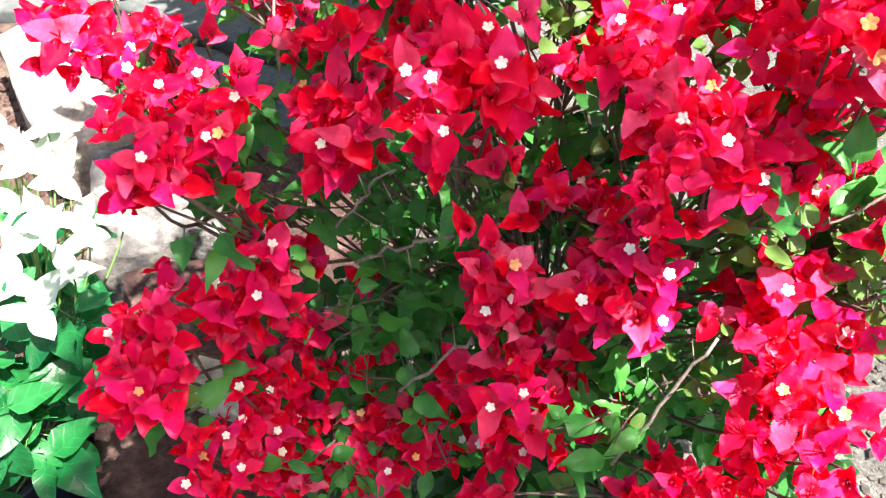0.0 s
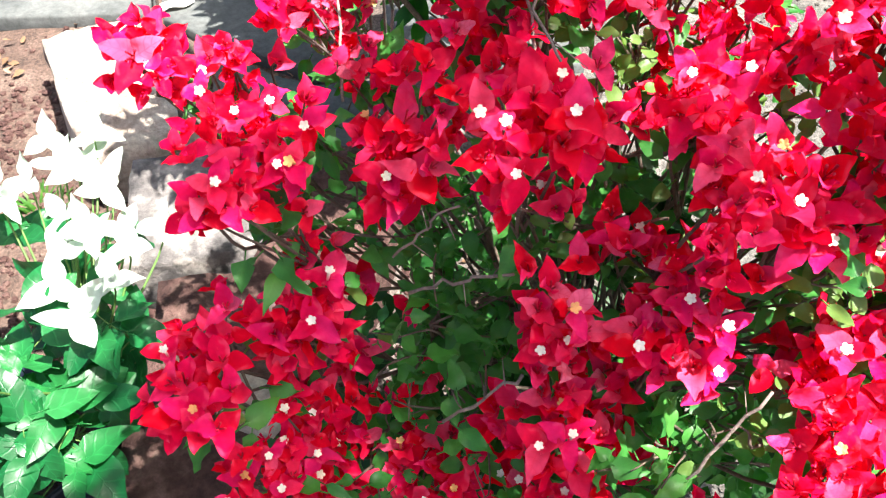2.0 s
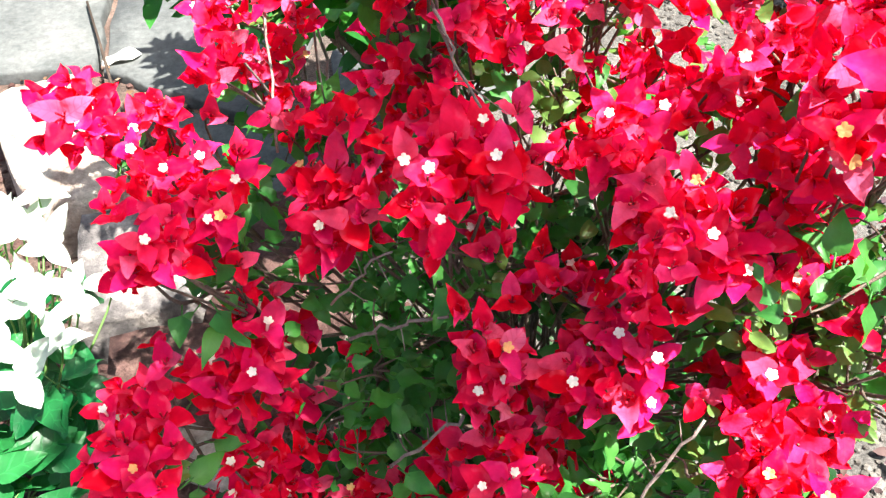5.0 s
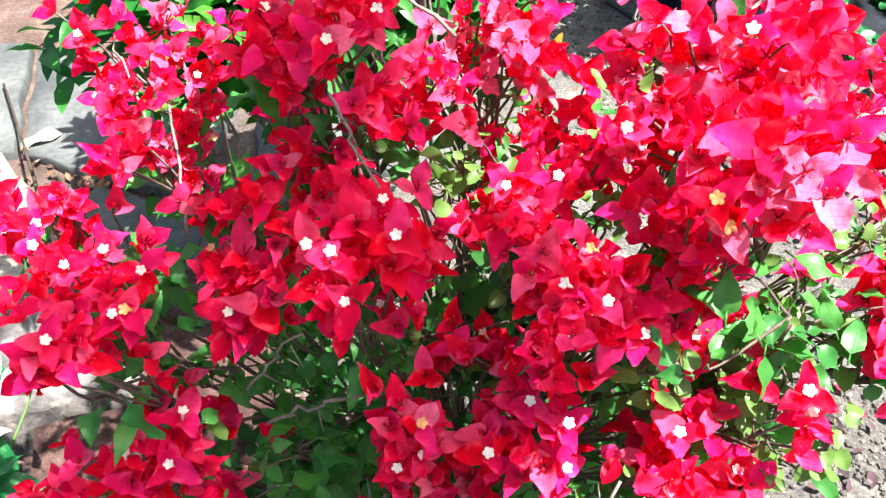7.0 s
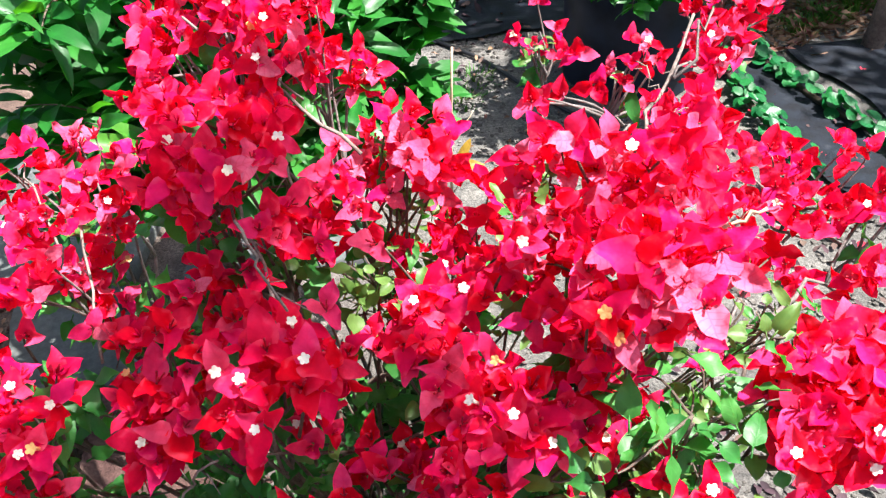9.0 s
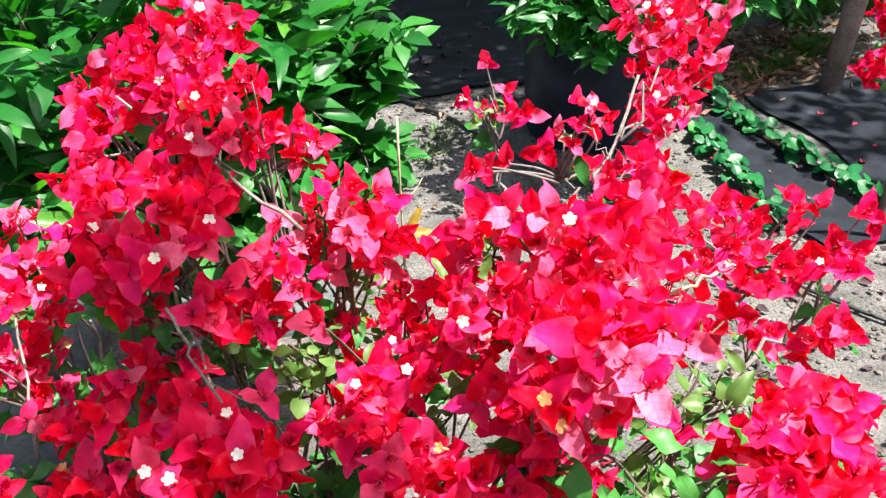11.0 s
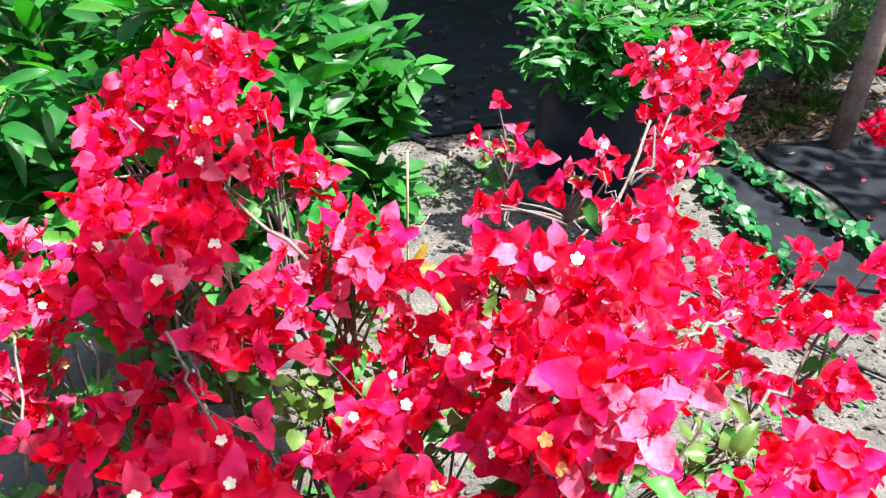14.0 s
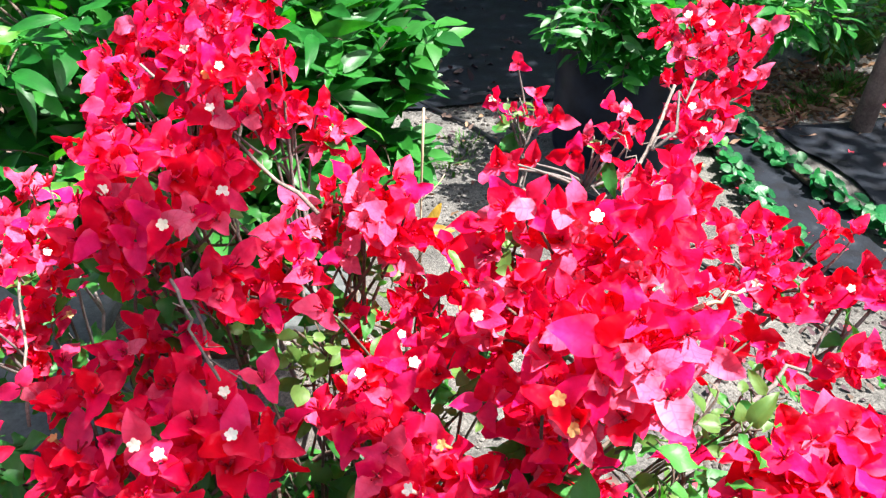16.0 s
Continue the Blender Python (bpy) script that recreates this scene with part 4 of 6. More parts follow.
spray(bush, ((-0.037, 0.638, 0.986, 60, 0.83, 0), (-0.048, 0.663, 0.948, 180, 0.97, 0), (-0.029, 0.648, 0.962, 0, 0.80, 0), (-0.028, 0.563, 0.980, 270, 0.85, 0), (-0.049, 0.553, 0.967, 150, 0.80, 0), (0.022, 0.544, 1.025, 180, 0.93, 0), (0.036, 0.550, 1.009, 300, 0.82, 0), (0.051, 0.574, 1.023, 60, 0.83, 0), (0.074, 0.600, 0.984, 0, 0.93, 0), (0.031, 0.555, 1.026, 100, 0.80, 0), (0.066, 0.563, 0.982, 300, 0.83, 0), (0.097, 0.589, 1.015, 150, 0.80, 0), (0.076, 0.640, 1.008, 60, 0.80, 0),))
spray(bush, ((-0.008, 0.570, 0.956, 60, 1.02, 0), (0.009, 0.556, 0.976, 20, 0.82, 0), (0.012, 0.513, 0.970, 0, 0.80, 0), (-0.038, 0.548, 0.970, 150, 0.80, 0),))
spray(bush, ((0.130, 0.702, 0.997, 150, 1.06, 0), (0.141, 0.616, 1.047, 90, 1.07, 0), (0.159, 0.569, 1.056, 20, 0.91, 0), (0.139, 0.630, 1.014, 250, 0.87, 0), (0.117, 0.681, 0.981, 200, 0.88, 0), (0.100, 0.578, 1.006, 200, 0.85, 0), (0.131, 0.604, 1.003, 60, 0.85, 0), (0.166, 0.618, 0.995, 240, 0.85, 0), (0.093, 0.689, 1.007, 120, 0.93, 0), (0.148, 0.590, 1.041, 300, 0.85, 0),), faded=0.75)
spray(bush, ((0.104, 0.543, 0.998, 180, 0.89, 0), (0.136, 0.602, 0.942, 0, 0.85, 0), (0.132, 0.604, 0.924, 260, 0.85, 0), (0.195, 0.665, 0.925, 180, 1.09, 0), (0.212, 0.633, 0.944, 20, 0.94, 0), (0.220, 0.616, 0.983, 60, 0.99, 0), (0.189, 0.636, 0.920, 250, 0.90, 0), (0.173, 0.595, 0.923, 90, 0.85, 1), (0.182, 0.527, 0.969, 300, 0.85, 0), (0.217, 0.552, 0.953, 0, 0.96, 0), (0.201, 0.453, 1.048, 100, 0.85, 1), (0.209, 0.512, 0.997, 200, 0.85, 0),))
spray(bush, ((0.225, 0.545, 1.057, 150, 1.11, 0), (0.227, 0.541, 1.038, 250, 1.03, 0), (0.234, 0.531, 1.084, 100, 0.92, 0), (0.236, 0.470, 1.116, 60, 0.92, 0), (0.280, 0.505, 1.090, 80, 0.92, 0), (0.276, 0.461, 1.109, 20, 0.92, 1), (0.289, 0.461, 1.093, 300, 0.92, 0), (0.285, 0.420, 1.128, 45, 0.92, 0), (0.358, 0.517, 1.087, 60, 0.92, 0), (0.458, 0.599, 0.995, 20, 1.17, 0), (0.258, 0.537, 1.052, 240, 0.92, 0), (0.271, 0.509, 1.063, 300, 0.92, 0), (0.284, 0.488, 1.060, 200, 0.92, 0), (0.305, 0.617, 0.985, 90, 0.92, 1),), fill=4, leaves=0.4, faded=0.48)
spray(bush, ((0.226, 0.476, 1.055, 150, 0.94, 0), (0.213, 0.468, 1.052, 220, 0.92, 0), (0.241, 0.467, 1.042, 0, 0.92, 0), (0.236, 0.390, 1.083, 200, 0.95, 0), (0.245, 0.360, 1.099, 160, 1.03, 0), (0.283, 0.414, 1.098, 200, 0.93, 0), (0.334, 0.462, 1.072, 60, 0.92, 0), (0.250, 0.348, 1.081, 300, 0.92, 0), (0.311, 0.404, 1.061, 0, 0.93, 0), (0.293, 0.351, 1.104, 30, 0.92, 0), (0.265, 0.497, 1.034, 90, 0.92, 0), (0.258, 0.428, 1.079, 60, 0.92, 0), (0.272, 0.375, 1.101, 340, 0.92, 0),), fill=4, leaves=0.4, faded=0.48)
spray(bush, ((0.496, 0.586, 0.894, 0, 1.27, 0), (0.272, 0.327, 1.087, 280, 0.92, 0), (0.252, 0.336, 1.066, 270, 0.92, 0), (0.308, 0.387, 1.006, 300, 0.92, 0), (0.228, 0.396, 1.067, 230, 0.92, 0), (0.212, 0.462, 1.020, 180, 0.92, 0), (0.438, 0.551, 0.983, 40, 1.13, 0), (0.373, 0.456, 0.988, 320, 1.00, 0), (0.264, 0.342, 1.091, 260, 0.92, 0), (0.243, 0.352, 1.078, 240, 0.92, 0), (0.228, 0.341, 1.056, 280, 0.92, 2),), fill=4, leaves=0.4, faded=0.48)
spray(bush, ((0.146, 0.522, 0.955, 60, 0.94, 0), (0.164, 0.468, 0.980, 60, 0.80, 1),))
spray(bush, ((0.371, 0.465, 0.894, 60, 1.06, 2), (0.286, 0.299, 0.952, 80, 0.80, 1), (0.293, 0.297, 0.932, 300, 0.80, 1), (0.290, 0.288, 0.903, 180, 0.80, 0), (0.257, 0.324, 0.855, 230, 0.80, 0),))
spray(bush, ((0.385, 0.396, 0.950, 150, 1.07, 0), (0.470, 0.468, 0.888, 90, 1.30, 0), (0.436, 0.400, 0.970, 60, 1.01, 0), (0.413, 0.386, 0.941, 200, 1.15, 0), (0.468, 0.411, 0.917, 0, 1.19, 0), (0.378, 0.357, 0.945, 220, 1.02, 0), (0.407, 0.353, 0.942, 280, 1.10, 0), (0.468, 0.388, 0.903, 0, 1.13, 0), (0.369, 0.342, 0.929, 250, 0.92, 0), (0.389, 0.332, 0.930, 270, 0.92, 0), (0.421, 0.335, 0.930, 300, 0.92, 0), (0.366, 0.329, 0.931, 200, 0.92, 1), (0.377, 0.395, 0.923, 190, 0.92, 0), (0.415, 0.311, 0.924, 330, 0.92, 1),), fill=4)
spray(bush, ((0.058, 0.753, 1.179, 100, 0.81, 1), (0.072, 0.749, 1.172, 0, 0.80, 0), (0.053, 0.768, 1.184, 150, 0.80, 0), (0.036, 0.758, 1.162, 150, 0.80, 0), (0.067, 0.738, 1.160, 330, 0.80, 0), (0.054, 0.748, 1.164, 60, 0.80, 0), (0.032, 0.746, 1.150, 100, 0.80, 0), (0.052, 0.731, 1.149, 20, 0.80, 0), (0.005, 0.792, 1.137, 120, 0.84, 0), (-0.019, 0.826, 1.123, 100, 0.83, 0), (-0.042, 0.838, 1.115, 180, 1.01, 0), (-0.030, 0.825, 1.108, 230, 0.84, 0), (0.015, 0.735, 1.127, 200, 0.80, 1), (0.040, 0.728, 1.144, 60, 0.80, 0),), bark=PALE_BARK, leaves=0.8, faded=0.28)
spray(bush, ((-0.075, 0.855, 1.083, 150, 0.93, 0), (-0.074, 0.824, 1.073, 220, 0.97, 0), (-0.048, 0.827, 1.090, 60, 0.85, 0), (-0.008, 0.792, 1.117, 300, 0.85, 0), (0.044, 0.691, 1.128, 340, 0.96, 1), (0.034, 0.694, 1.121, 230, 0.88, 2), (0.057, 0.717, 1.137, 40, 0.80, 0), (0.014, 0.717, 1.116, 200, 0.82, 0), (0.003, 0.754, 1.116, 100, 0.80, 0), (-0.069, 0.799, 1.059, 200, 1.10, 0), (-0.060, 0.767, 1.051, 300, 0.97, 0), (-0.071, 0.752, 1.047, 210, 0.80, 0), (-0.038, 0.805, 1.084, 20, 0.80, 0),), bark=PALE_BARK, leaves=0.8)
spray(bush, ((0.088, 0.719, 1.130, 20, 0.81, 0), (0.081, 0.718, 1.126, 200, 0.80, 0), (0.084, 0.735, 1.087, 60, 0.80, 0), (0.092, 0.741, 1.063, 250, 0.85, 0), (0.130, 0.776, 1.025, 100, 1.05, 1), (0.129, 0.761, 1.060, 80, 0.84, 0), (0.145, 0.758, 1.040, 0, 0.81, 0), (0.110, 0.754, 1.055, 160, 0.80, 0), (0.034, 0.687, 1.095, 200, 0.92, 1), (0.043, 0.687, 1.081, 260, 0.82, 0), (0.060, 0.699, 1.088, 60, 0.80, 0), (0.120, 0.763, 1.022, 250, 0.82, 0), (0.068, 0.709, 1.098, 100, 0.80, 0),), bark=PALE_BARK, leaves=0.8, faded=0.28)
spray(bush, ((-0.069, 0.701, 1.053, 160, 0.86, 0), (-0.030, 0.635, 1.084, 90, 0.85, 0), (-0.013, 0.671, 1.073, 60, 0.87, 0), (-0.002, 0.679, 1.065, 45, 1.02, 0), (0.024, 0.676, 1.063, 0, 0.92, 0), (0.038, 0.644, 1.067, 330, 0.85, 0), (0.013, 0.591, 1.085, 60, 0.90, 0), (0.047, 0.616, 1.067, 20, 0.80, 0), (0.058, 0.690, 1.039, 10, 0.80, 0), (-0.016, 0.623, 1.084, 150, 0.81, 0), (0.015, 0.663, 1.056, 300, 0.88, 0),), fill=4)
spray(bush, ((-0.019, 0.575, 1.041, 280, 0.80, 0),), fill=4)
spray(bush, ((-0.187, 0.902, 0.934, 150, 0.93, 0), (-0.163, 0.899, 0.936, 20, 0.88, 0), (-0.101, 0.704, 0.990, 60, 0.80, 0), (-0.166, 0.700, 0.873, 240, 0.80, 0), (-0.107, 0.733, 0.913, 340, 0.80, 0),), fill=2.0, bark=PALE_BARK, faded=0.28)
spray(bush, ((0.100, 0.664, 0.998, 180, 0.97, 0), (0.178, 0.638, 0.970, 330, 0.98, 0),), faded=0.75)
spray(bush, ((-0.026, 0.613, 0.957, 270, 0.88, 0), (0.069, 0.603, 1.011, 20, 0.82, 0), (0.177, 0.611, 1.064, 60, 0.80, 0), (0.157, 0.628, 1.062, 100, 0.80, 0), (0.178, 0.597, 1.057, 20, 0.80, 0), (0.140, 0.654, 1.044, 120, 0.81, 0),))
spray(bush, ((0.382, 1.027, 0.986, 90, 0.83, 0), (0.405, 1.002, 0.955, 30, 0.80, 0), (0.346, 1.004, 0.948, 180, 0.95, 1), (0.384, 0.991, 0.930, 200, 0.80, 0), (0.426, 0.980, 0.927, 340, 1.00, 0), (0.364, 1.000, 0.937, 250, 0.80, 0), (0.409, 0.985, 0.930, 100, 0.80, 0),), thick=0.9, fill=0, leaves=0.4, root=(0.378, 0.95, 0.80), bark=PALE_BARK)
spray(bush, ((0.270, 0.647, 1.052, 150, 0.70, 0), (0.305, 0.700, 1.023, 60, 0.70, 0), (0.253, 0.621, 1.064, 210, 0.70, 0), (0.424, 0.774, 1.034, 90, 0.70, 1), (0.408, 0.774, 1.015, 150, 0.71, 0), (0.427, 0.772, 1.005, 300, 0.75, 0), (0.398, 0.809, 0.986, 200, 0.78, 0), (0.374, 0.775, 0.985, 190, 0.95, 0), (0.405, 0.770, 0.995, 270, 0.71, 0), (0.421, 0.762, 0.960, 170, 0.70, 0), (0.442, 0.779, 1.009, 40, 0.70, 0),), thick=0.6, fill=0.6, leaves=0.3, root=(0.395, 0.672, 0.962), bark=PALE_BARK, faded=0.28)
spray(bush, ((0.497, 0.885, 1.089, 120, 0.89, 0), (0.503, 0.865, 1.076, 200, 0.80, 0), (0.515, 0.861, 1.096, 60, 0.79, 1), (0.537, 0.862, 1.104, 100, 0.83, 0), (0.534, 0.845, 1.092, 20, 0.79, 1), (0.563, 0.856, 1.088, 60, 0.88, 0), (0.579, 0.856, 1.096, 30, 0.79, 0), (0.595, 0.839, 1.086, 20, 0.94, 0), (0.583, 0.831, 1.072, 340, 0.79, 0), (0.549, 0.835, 1.071, 250, 0.87, 0), (0.522, 0.833, 1.068, 180, 0.82, 0), (0.569, 0.817, 1.057, 0, 0.82, 0), (0.501, 0.843, 1.066, 230, 0.74, 0),), thick=0.6, fill=1.6, leaves=0.3, root=(0.44, 0.738, 1.005), bark=PALE_BARK, faded=0.55)
spray(bush, ((0.514, 0.825, 1.052, 120, 0.82, 0), (0.478, 0.815, 1.044, 190, 0.77, 3), (0.512, 0.816, 1.037, 250, 0.82, 0), (0.542, 0.806, 1.045, 0, 0.94, 0), (0.561, 0.813, 1.053, 330, 0.78, 0), (0.579, 0.809, 1.049, 20, 0.78, 0), (0.527, 0.798, 1.030, 300, 0.86, 0), (0.501, 0.789, 1.025, 120, 0.81, 1), (0.505, 0.765, 1.009, 270, 0.92, 1), (0.484, 0.774, 1.007, 200, 0.88, 0), (0.528, 0.773, 1.009, 0, 0.85, 0), (0.495, 0.767, 0.992, 260, 0.76, 0), (0.484, 0.791, 1.018, 150, 0.77, 0), (0.538, 0.822, 1.058, 60, 0.82, 0),), thick=0.6, fill=1.4, leaves=0.3, root=(0.44, 0.738, 1.005), bark=PALE_BARK, faded=0.55)
spray(bush, ((0.451, 0.759, 0.965, 120, 0.96, 0), (0.473, 0.752, 0.963, 90, 0.96, 0), (0.450, 0.676, 1.006, 60, 0.86, 0), (0.433, 0.618, 1.027, 0, 0.80, 0), (0.409, 0.606, 1.032, 280, 0.80, 0), (0.352, 0.576, 1.063, 180, 0.80, 0),), root=(0.42, 0.70, 0.86), thick=0.7, fill=2, faded=0.28)
spray(bush, ((0.502, 0.641, 0.976, 60, 0.94, 0), (0.527, 0.648, 0.968, 100, 0.94, 0), (0.520, 0.616, 0.970, 330, 0.80, 0), (0.439, 0.585, 0.991, 190, 0.83, 0), (0.493, 0.607, 0.953, 100, 0.96, 0), (0.491, 0.594, 0.941, 270, 0.92, 1), (0.516, 0.595, 0.947, 150, 0.80, 0), (0.535, 0.578, 0.943, 60, 0.91, 0), (0.518, 0.564, 0.932, 300, 1.01, 0), (0.571, 0.598, 0.909, 0, 1.00, 0), (0.572, 0.615, 0.982, 90, 0.85, 0), (0.589, 0.610, 0.983, 40, 0.80, 0),), root=(0.40, 0.50, 0.80), bark=PALE_BARK, fill=1.6, leaves=0.5)
spray(bush, ((0.596, 0.585, 0.948, 100, 1.00, 0), (0.572, 0.574, 0.941, 200, 0.96, 1), (0.595, 0.565, 0.936, 330, 0.95, 0), (0.620, 0.587, 0.980, 60, 0.95, 0), (0.610, 0.572, 0.948, 20, 0.83, 0), (0.505, 0.491, 0.932, 200, 0.86, 0), (0.514, 0.487, 0.945, 60, 0.80, 0), (0.527, 0.478, 0.951, 330, 0.80, 0), (0.487, 0.630, 0.927, 230, 0.87, 0),), root=(0.40, 0.50, 0.80), bark=PALE_BARK, fill=1.4, leaves=0.5)
spray(bush, ((0.715, 0.851, 0.632, 120, 1.30, 0), (0.726, 0.827, 0.598, 300, 1.30, 0), (0.694, 0.865, 0.645, 180, 1.22, 0), (0.743, 0.832, 0.611, 0, 1.22, 0),), fill=1, root=(0.60, 0.72, 0.55))
spray(bush, ((0.413, 0.383, 0.978, 150, 1.00, 0), (0.441, 0.385, 0.981, 60, 1.00, 0), (0.458, 0.380, 0.977, 100, 0.95, 0), (0.443, 0.363, 0.969, 20, 1.05, 0), (0.414, 0.353, 0.964, 300, 1.05, 0), (0.441, 0.341, 0.955, 180, 1.00, 0), (0.420, 0.325, 0.946, 250, 1.00, 1), (0.391, 0.377, 0.974, 190, 0.95, 0), (0.392, 0.342, 0.953, 220, 1.00, 0), (0.426, 0.313, 0.940, 330, 1.00, 0)), root=(0.40, 0.47, 0.78), bark=DARK_BARK, fill=4, thick=0.7)
for noted in SPRAYS:
    grow(*noted)



# leafy hollows of the bush
leafy_branch(bush, (-0.06, 0.47, 0.70), (0.13, 0.11, 0.09), 125, size=0.9)
leafy_branch(bush, (-0.01, 0.43, 0.62), (0.12, 0.10, 0.08), 87, size=0.9)
leafy_branch(bush, (0.16, 0.33, 0.74), (0.10, 0.08, 0.07), 68, size=0.9)
leafy_branch(bush, (0.27, 0.42, 0.78), (0.11, 0.09, 0.07), 75, size=0.9)
leafy_branch(bush, (0.36, 0.44, 0.84), (0.10, 0.08, 0.06), 50, size=0.9, shapes=PALE_LEAVES + LEAVES)
leafy_branch(bush, (-0.15, 0.52, 0.77), (0.08, 0.08, 0.06), 43, size=0.9)
leafy_branch(bush, (0.06, 0.55, 0.80), (0.12, 0.09, 0.07), 50, size=0.9)
leafy_branch(bush, (0.20, 0.60, 0.88), (0.10, 0.08, 0.06), 50, size=0.9, shapes=PALE_LEAVES + LEAVES)
leafy_branch(bush, (-0.12, 0.72, 0.80), (0.10, 0.09, 0.07), 50, size=0.9)
leafy_branch(bush, (0.30, 0.36, 0.95), (0.09, 0.07, 0.05), 37, size=0.9)
leafy_branch(bush, (-0.12, 0.40, 0.55), (0.12, 0.08, 0.06), 50, size=0.9)
leafy_branch(bush, (-0.07, 0.64, 0.64), (0.09, 0.09, 0.06), 87, size=0.9)
leafy_branch(bush, (-0.05, 0.76, 0.60), (0.10, 0.09, 0.06), 87, size=0.9)
leafy_branch(bush, (0.08, 0.70, 0.66), (0.10, 0.10, 0.07), 75, size=0.9)
leafy_branch(bush, (0.02, 0.56, 0.62), (0.12, 0.10, 0.07), 75, size=0.9)
leafy_branch(bush, (0.10, 0.48, 0.58), (0.12, 0.10, 0.07), 62, size=0.9)
leafy_branch(bush, (-0.06, 0.58, 0.50), (0.12, 0.10, 0.07), 50, size=0.9)
leafy_branch(bush, (0.24, 0.50, 0.62), (0.12, 0.10, 0.07), 62, size=0.9)
leafy_branch(bush, (0.40, 0.56, 0.72), (0.10, 0.08, 0.06), 37, size=0.9, shapes=PALE_LEAVES + LEAVES)

leafy_branch(bush, (0.091, 0.58, 0.93), (0.035, 0.03, 0.02), 17, size=0.9, shapes=PALE_LEAVES)
leafy_branch(bush, (0.204, 0.493, 0.93), (0.035, 0.03, 0.02), 17, size=0.9, shapes=PALE_LEAVES)
leafy_branch(bush, (0.291, 0.479, 0.9), (0.035, 0.03, 0.02), 17, size=0.9, shapes=PALE_LEAVES)
leafy_branch(bush, (0.395, 0.476, 0.8), (0.035, 0.03, 0.02), 17, size=0.9, shapes=PALE_LEAVES)

leafy_branch(bush, (0.47, 0.513, 0.88), (0.03, 0.025, 0.02), 8, shapes=PALE_LEAVES + LEAVES, size=0.9)
leafy_branch(bush, (0.429, 0.456, 0.92), (0.03, 0.025, 0.02), 8, shapes=PALE_LEAVES + LEAVES, size=0.9)
leafy_branch(bush, (0.103, 0.59, 0.93), (0.03, 0.025, 0.02), 12, shapes=PALE_LEAVES)
leafy_branch(bush, (0.272, 0.376, 0.88), (0.03, 0.025, 0.02), 10, shapes=PALE_LEAVES)

leafy_branch(bush, (0.374, 0.985, 0.935), (0.022, 0.02, 0.03), 11, root=(0.378, 0.955, 0.84), shapes=PALE_LEAVES, size=0.75, bark=PALE_BARK)

leafy_branch(bush, (0.324, 0.398, 0.84), (0.04, 0.03, 0.025), 14, shapes=PALE_LEAVES, size=0.9)
leafy_branch(bush, (0.356, 0.382, 0.8), (0.04, 0.03, 0.025), 14, shapes=PALE_LEAVES, size=0.9)
leafy_branch(bush, (0.282, 0.408, 0.86), (0.04, 0.03, 0.025), 14, shapes=PALE_LEAVES, size=0.9)
leafy_branch(bush, (0.226, 0.373, 0.890), (0.030, 0.030, 0.021), 12, shapes=PALE_LEAVES)
leafy_branch(bush, (0.286, 0.368, 0.850), (0.030, 0.030, 0.021), 12, shapes=PALE_LEAVES)
leafy_branch(bush, (0.291, 0.334, 0.862), (0.030, 0.030, 0.021), 10, shapes=PALE_LEAVES)
leafy_branch(bush, (0.181, 0.302, 0.790), (0.025, 0.025, 0.017), 8, shapes=PALE_LEAVES)
leafy_branch(bush, (0.213, 0.347, 0.801), (0.020, 0.020, 0.014), 6, shapes=PALE_LEAVES)
leafy_branch(bush, (0.095, 0.584, 0.899), (0.025, 0.025, 0.017), 9, shapes=PALE_LEAVES)
leafy_branch(bush, (0.116, 0.624, 0.891), (0.020, 0.020, 0.014), 7, shapes=PALE_LEAVES)
leafy_branch(bush, (0.258, 0.418, 0.954), (0.020, 0.020, 0.014), 6, shapes=PALE_LEAVES)
leafy_branch(bush, (0.309, 0.361, 0.895), (0.020, 0.020, 0.014), 6, shapes=PALE_LEAVES)
leafy_branch(bush, (0.283, 0.374, 0.858), (0.025, 0.025, 0.017), 9, shapes=PALE_LEAVES)
leafy_branch(bush, (0.300, 0.324, 0.881), (0.035, 0.035, 0.025), 14, shapes=PALE_LEAVES)
leafy_branch(bush, (0.324, 0.313, 0.879), (0.030, 0.030, 0.021), 8, shapes=PALE_LEAVES)
leafy_branch(bush, (0.214, 0.371, 0.904), (0.020, 0.020, 0.014), 5, shapes=PALE_LEAVES)
leafy_branch(bush, (0.119, 0.618, 0.888), (0.020, 0.020, 0.014), 8, shapes=PALE_LEAVES)
leafy_branch(bush, (0.142, 0.636, 0.956), (0.025, 0.025, 0.017), 9, shapes=PALE_LEAVES)
leafy_branch(bush, (0.417, 0.471, 0.931), (0.030, 0.030, 0.021), 9, shapes=PALE_LEAVES)
leafy_branch(bush, (0.255, 0.544, 1.027), (0.020, 0.020, 0.014), 7, shapes=PALE_LEAVES)


leafy_branch(bush, (-0.08, 0.50, 0.44), (0.16, 0.14, 0.06), 70, size=1.1)
leafy_branch(bush, (0.12, 0.46, 0.42), (0.16, 0.14, 0.06), 70, size=1.1)
leafy_branch(bush, (0.30, 0.44, 0.50), (0.14, 0.12, 0.06), 60, size=1.1)
leafy_branch(bush, (0.10, 0.72, 0.52), (0.18, 0.14, 0.06), 60, size=1.1)
leafy_branch(bush, (-0.10, 0.80, 0.50), (0.12, 0.10, 0.06), 40, size=1.1)
leafy_branch(bush, (-0.16, 0.61, 0.785), (0.03, 0.05, 0.04), 24, size=0.95)


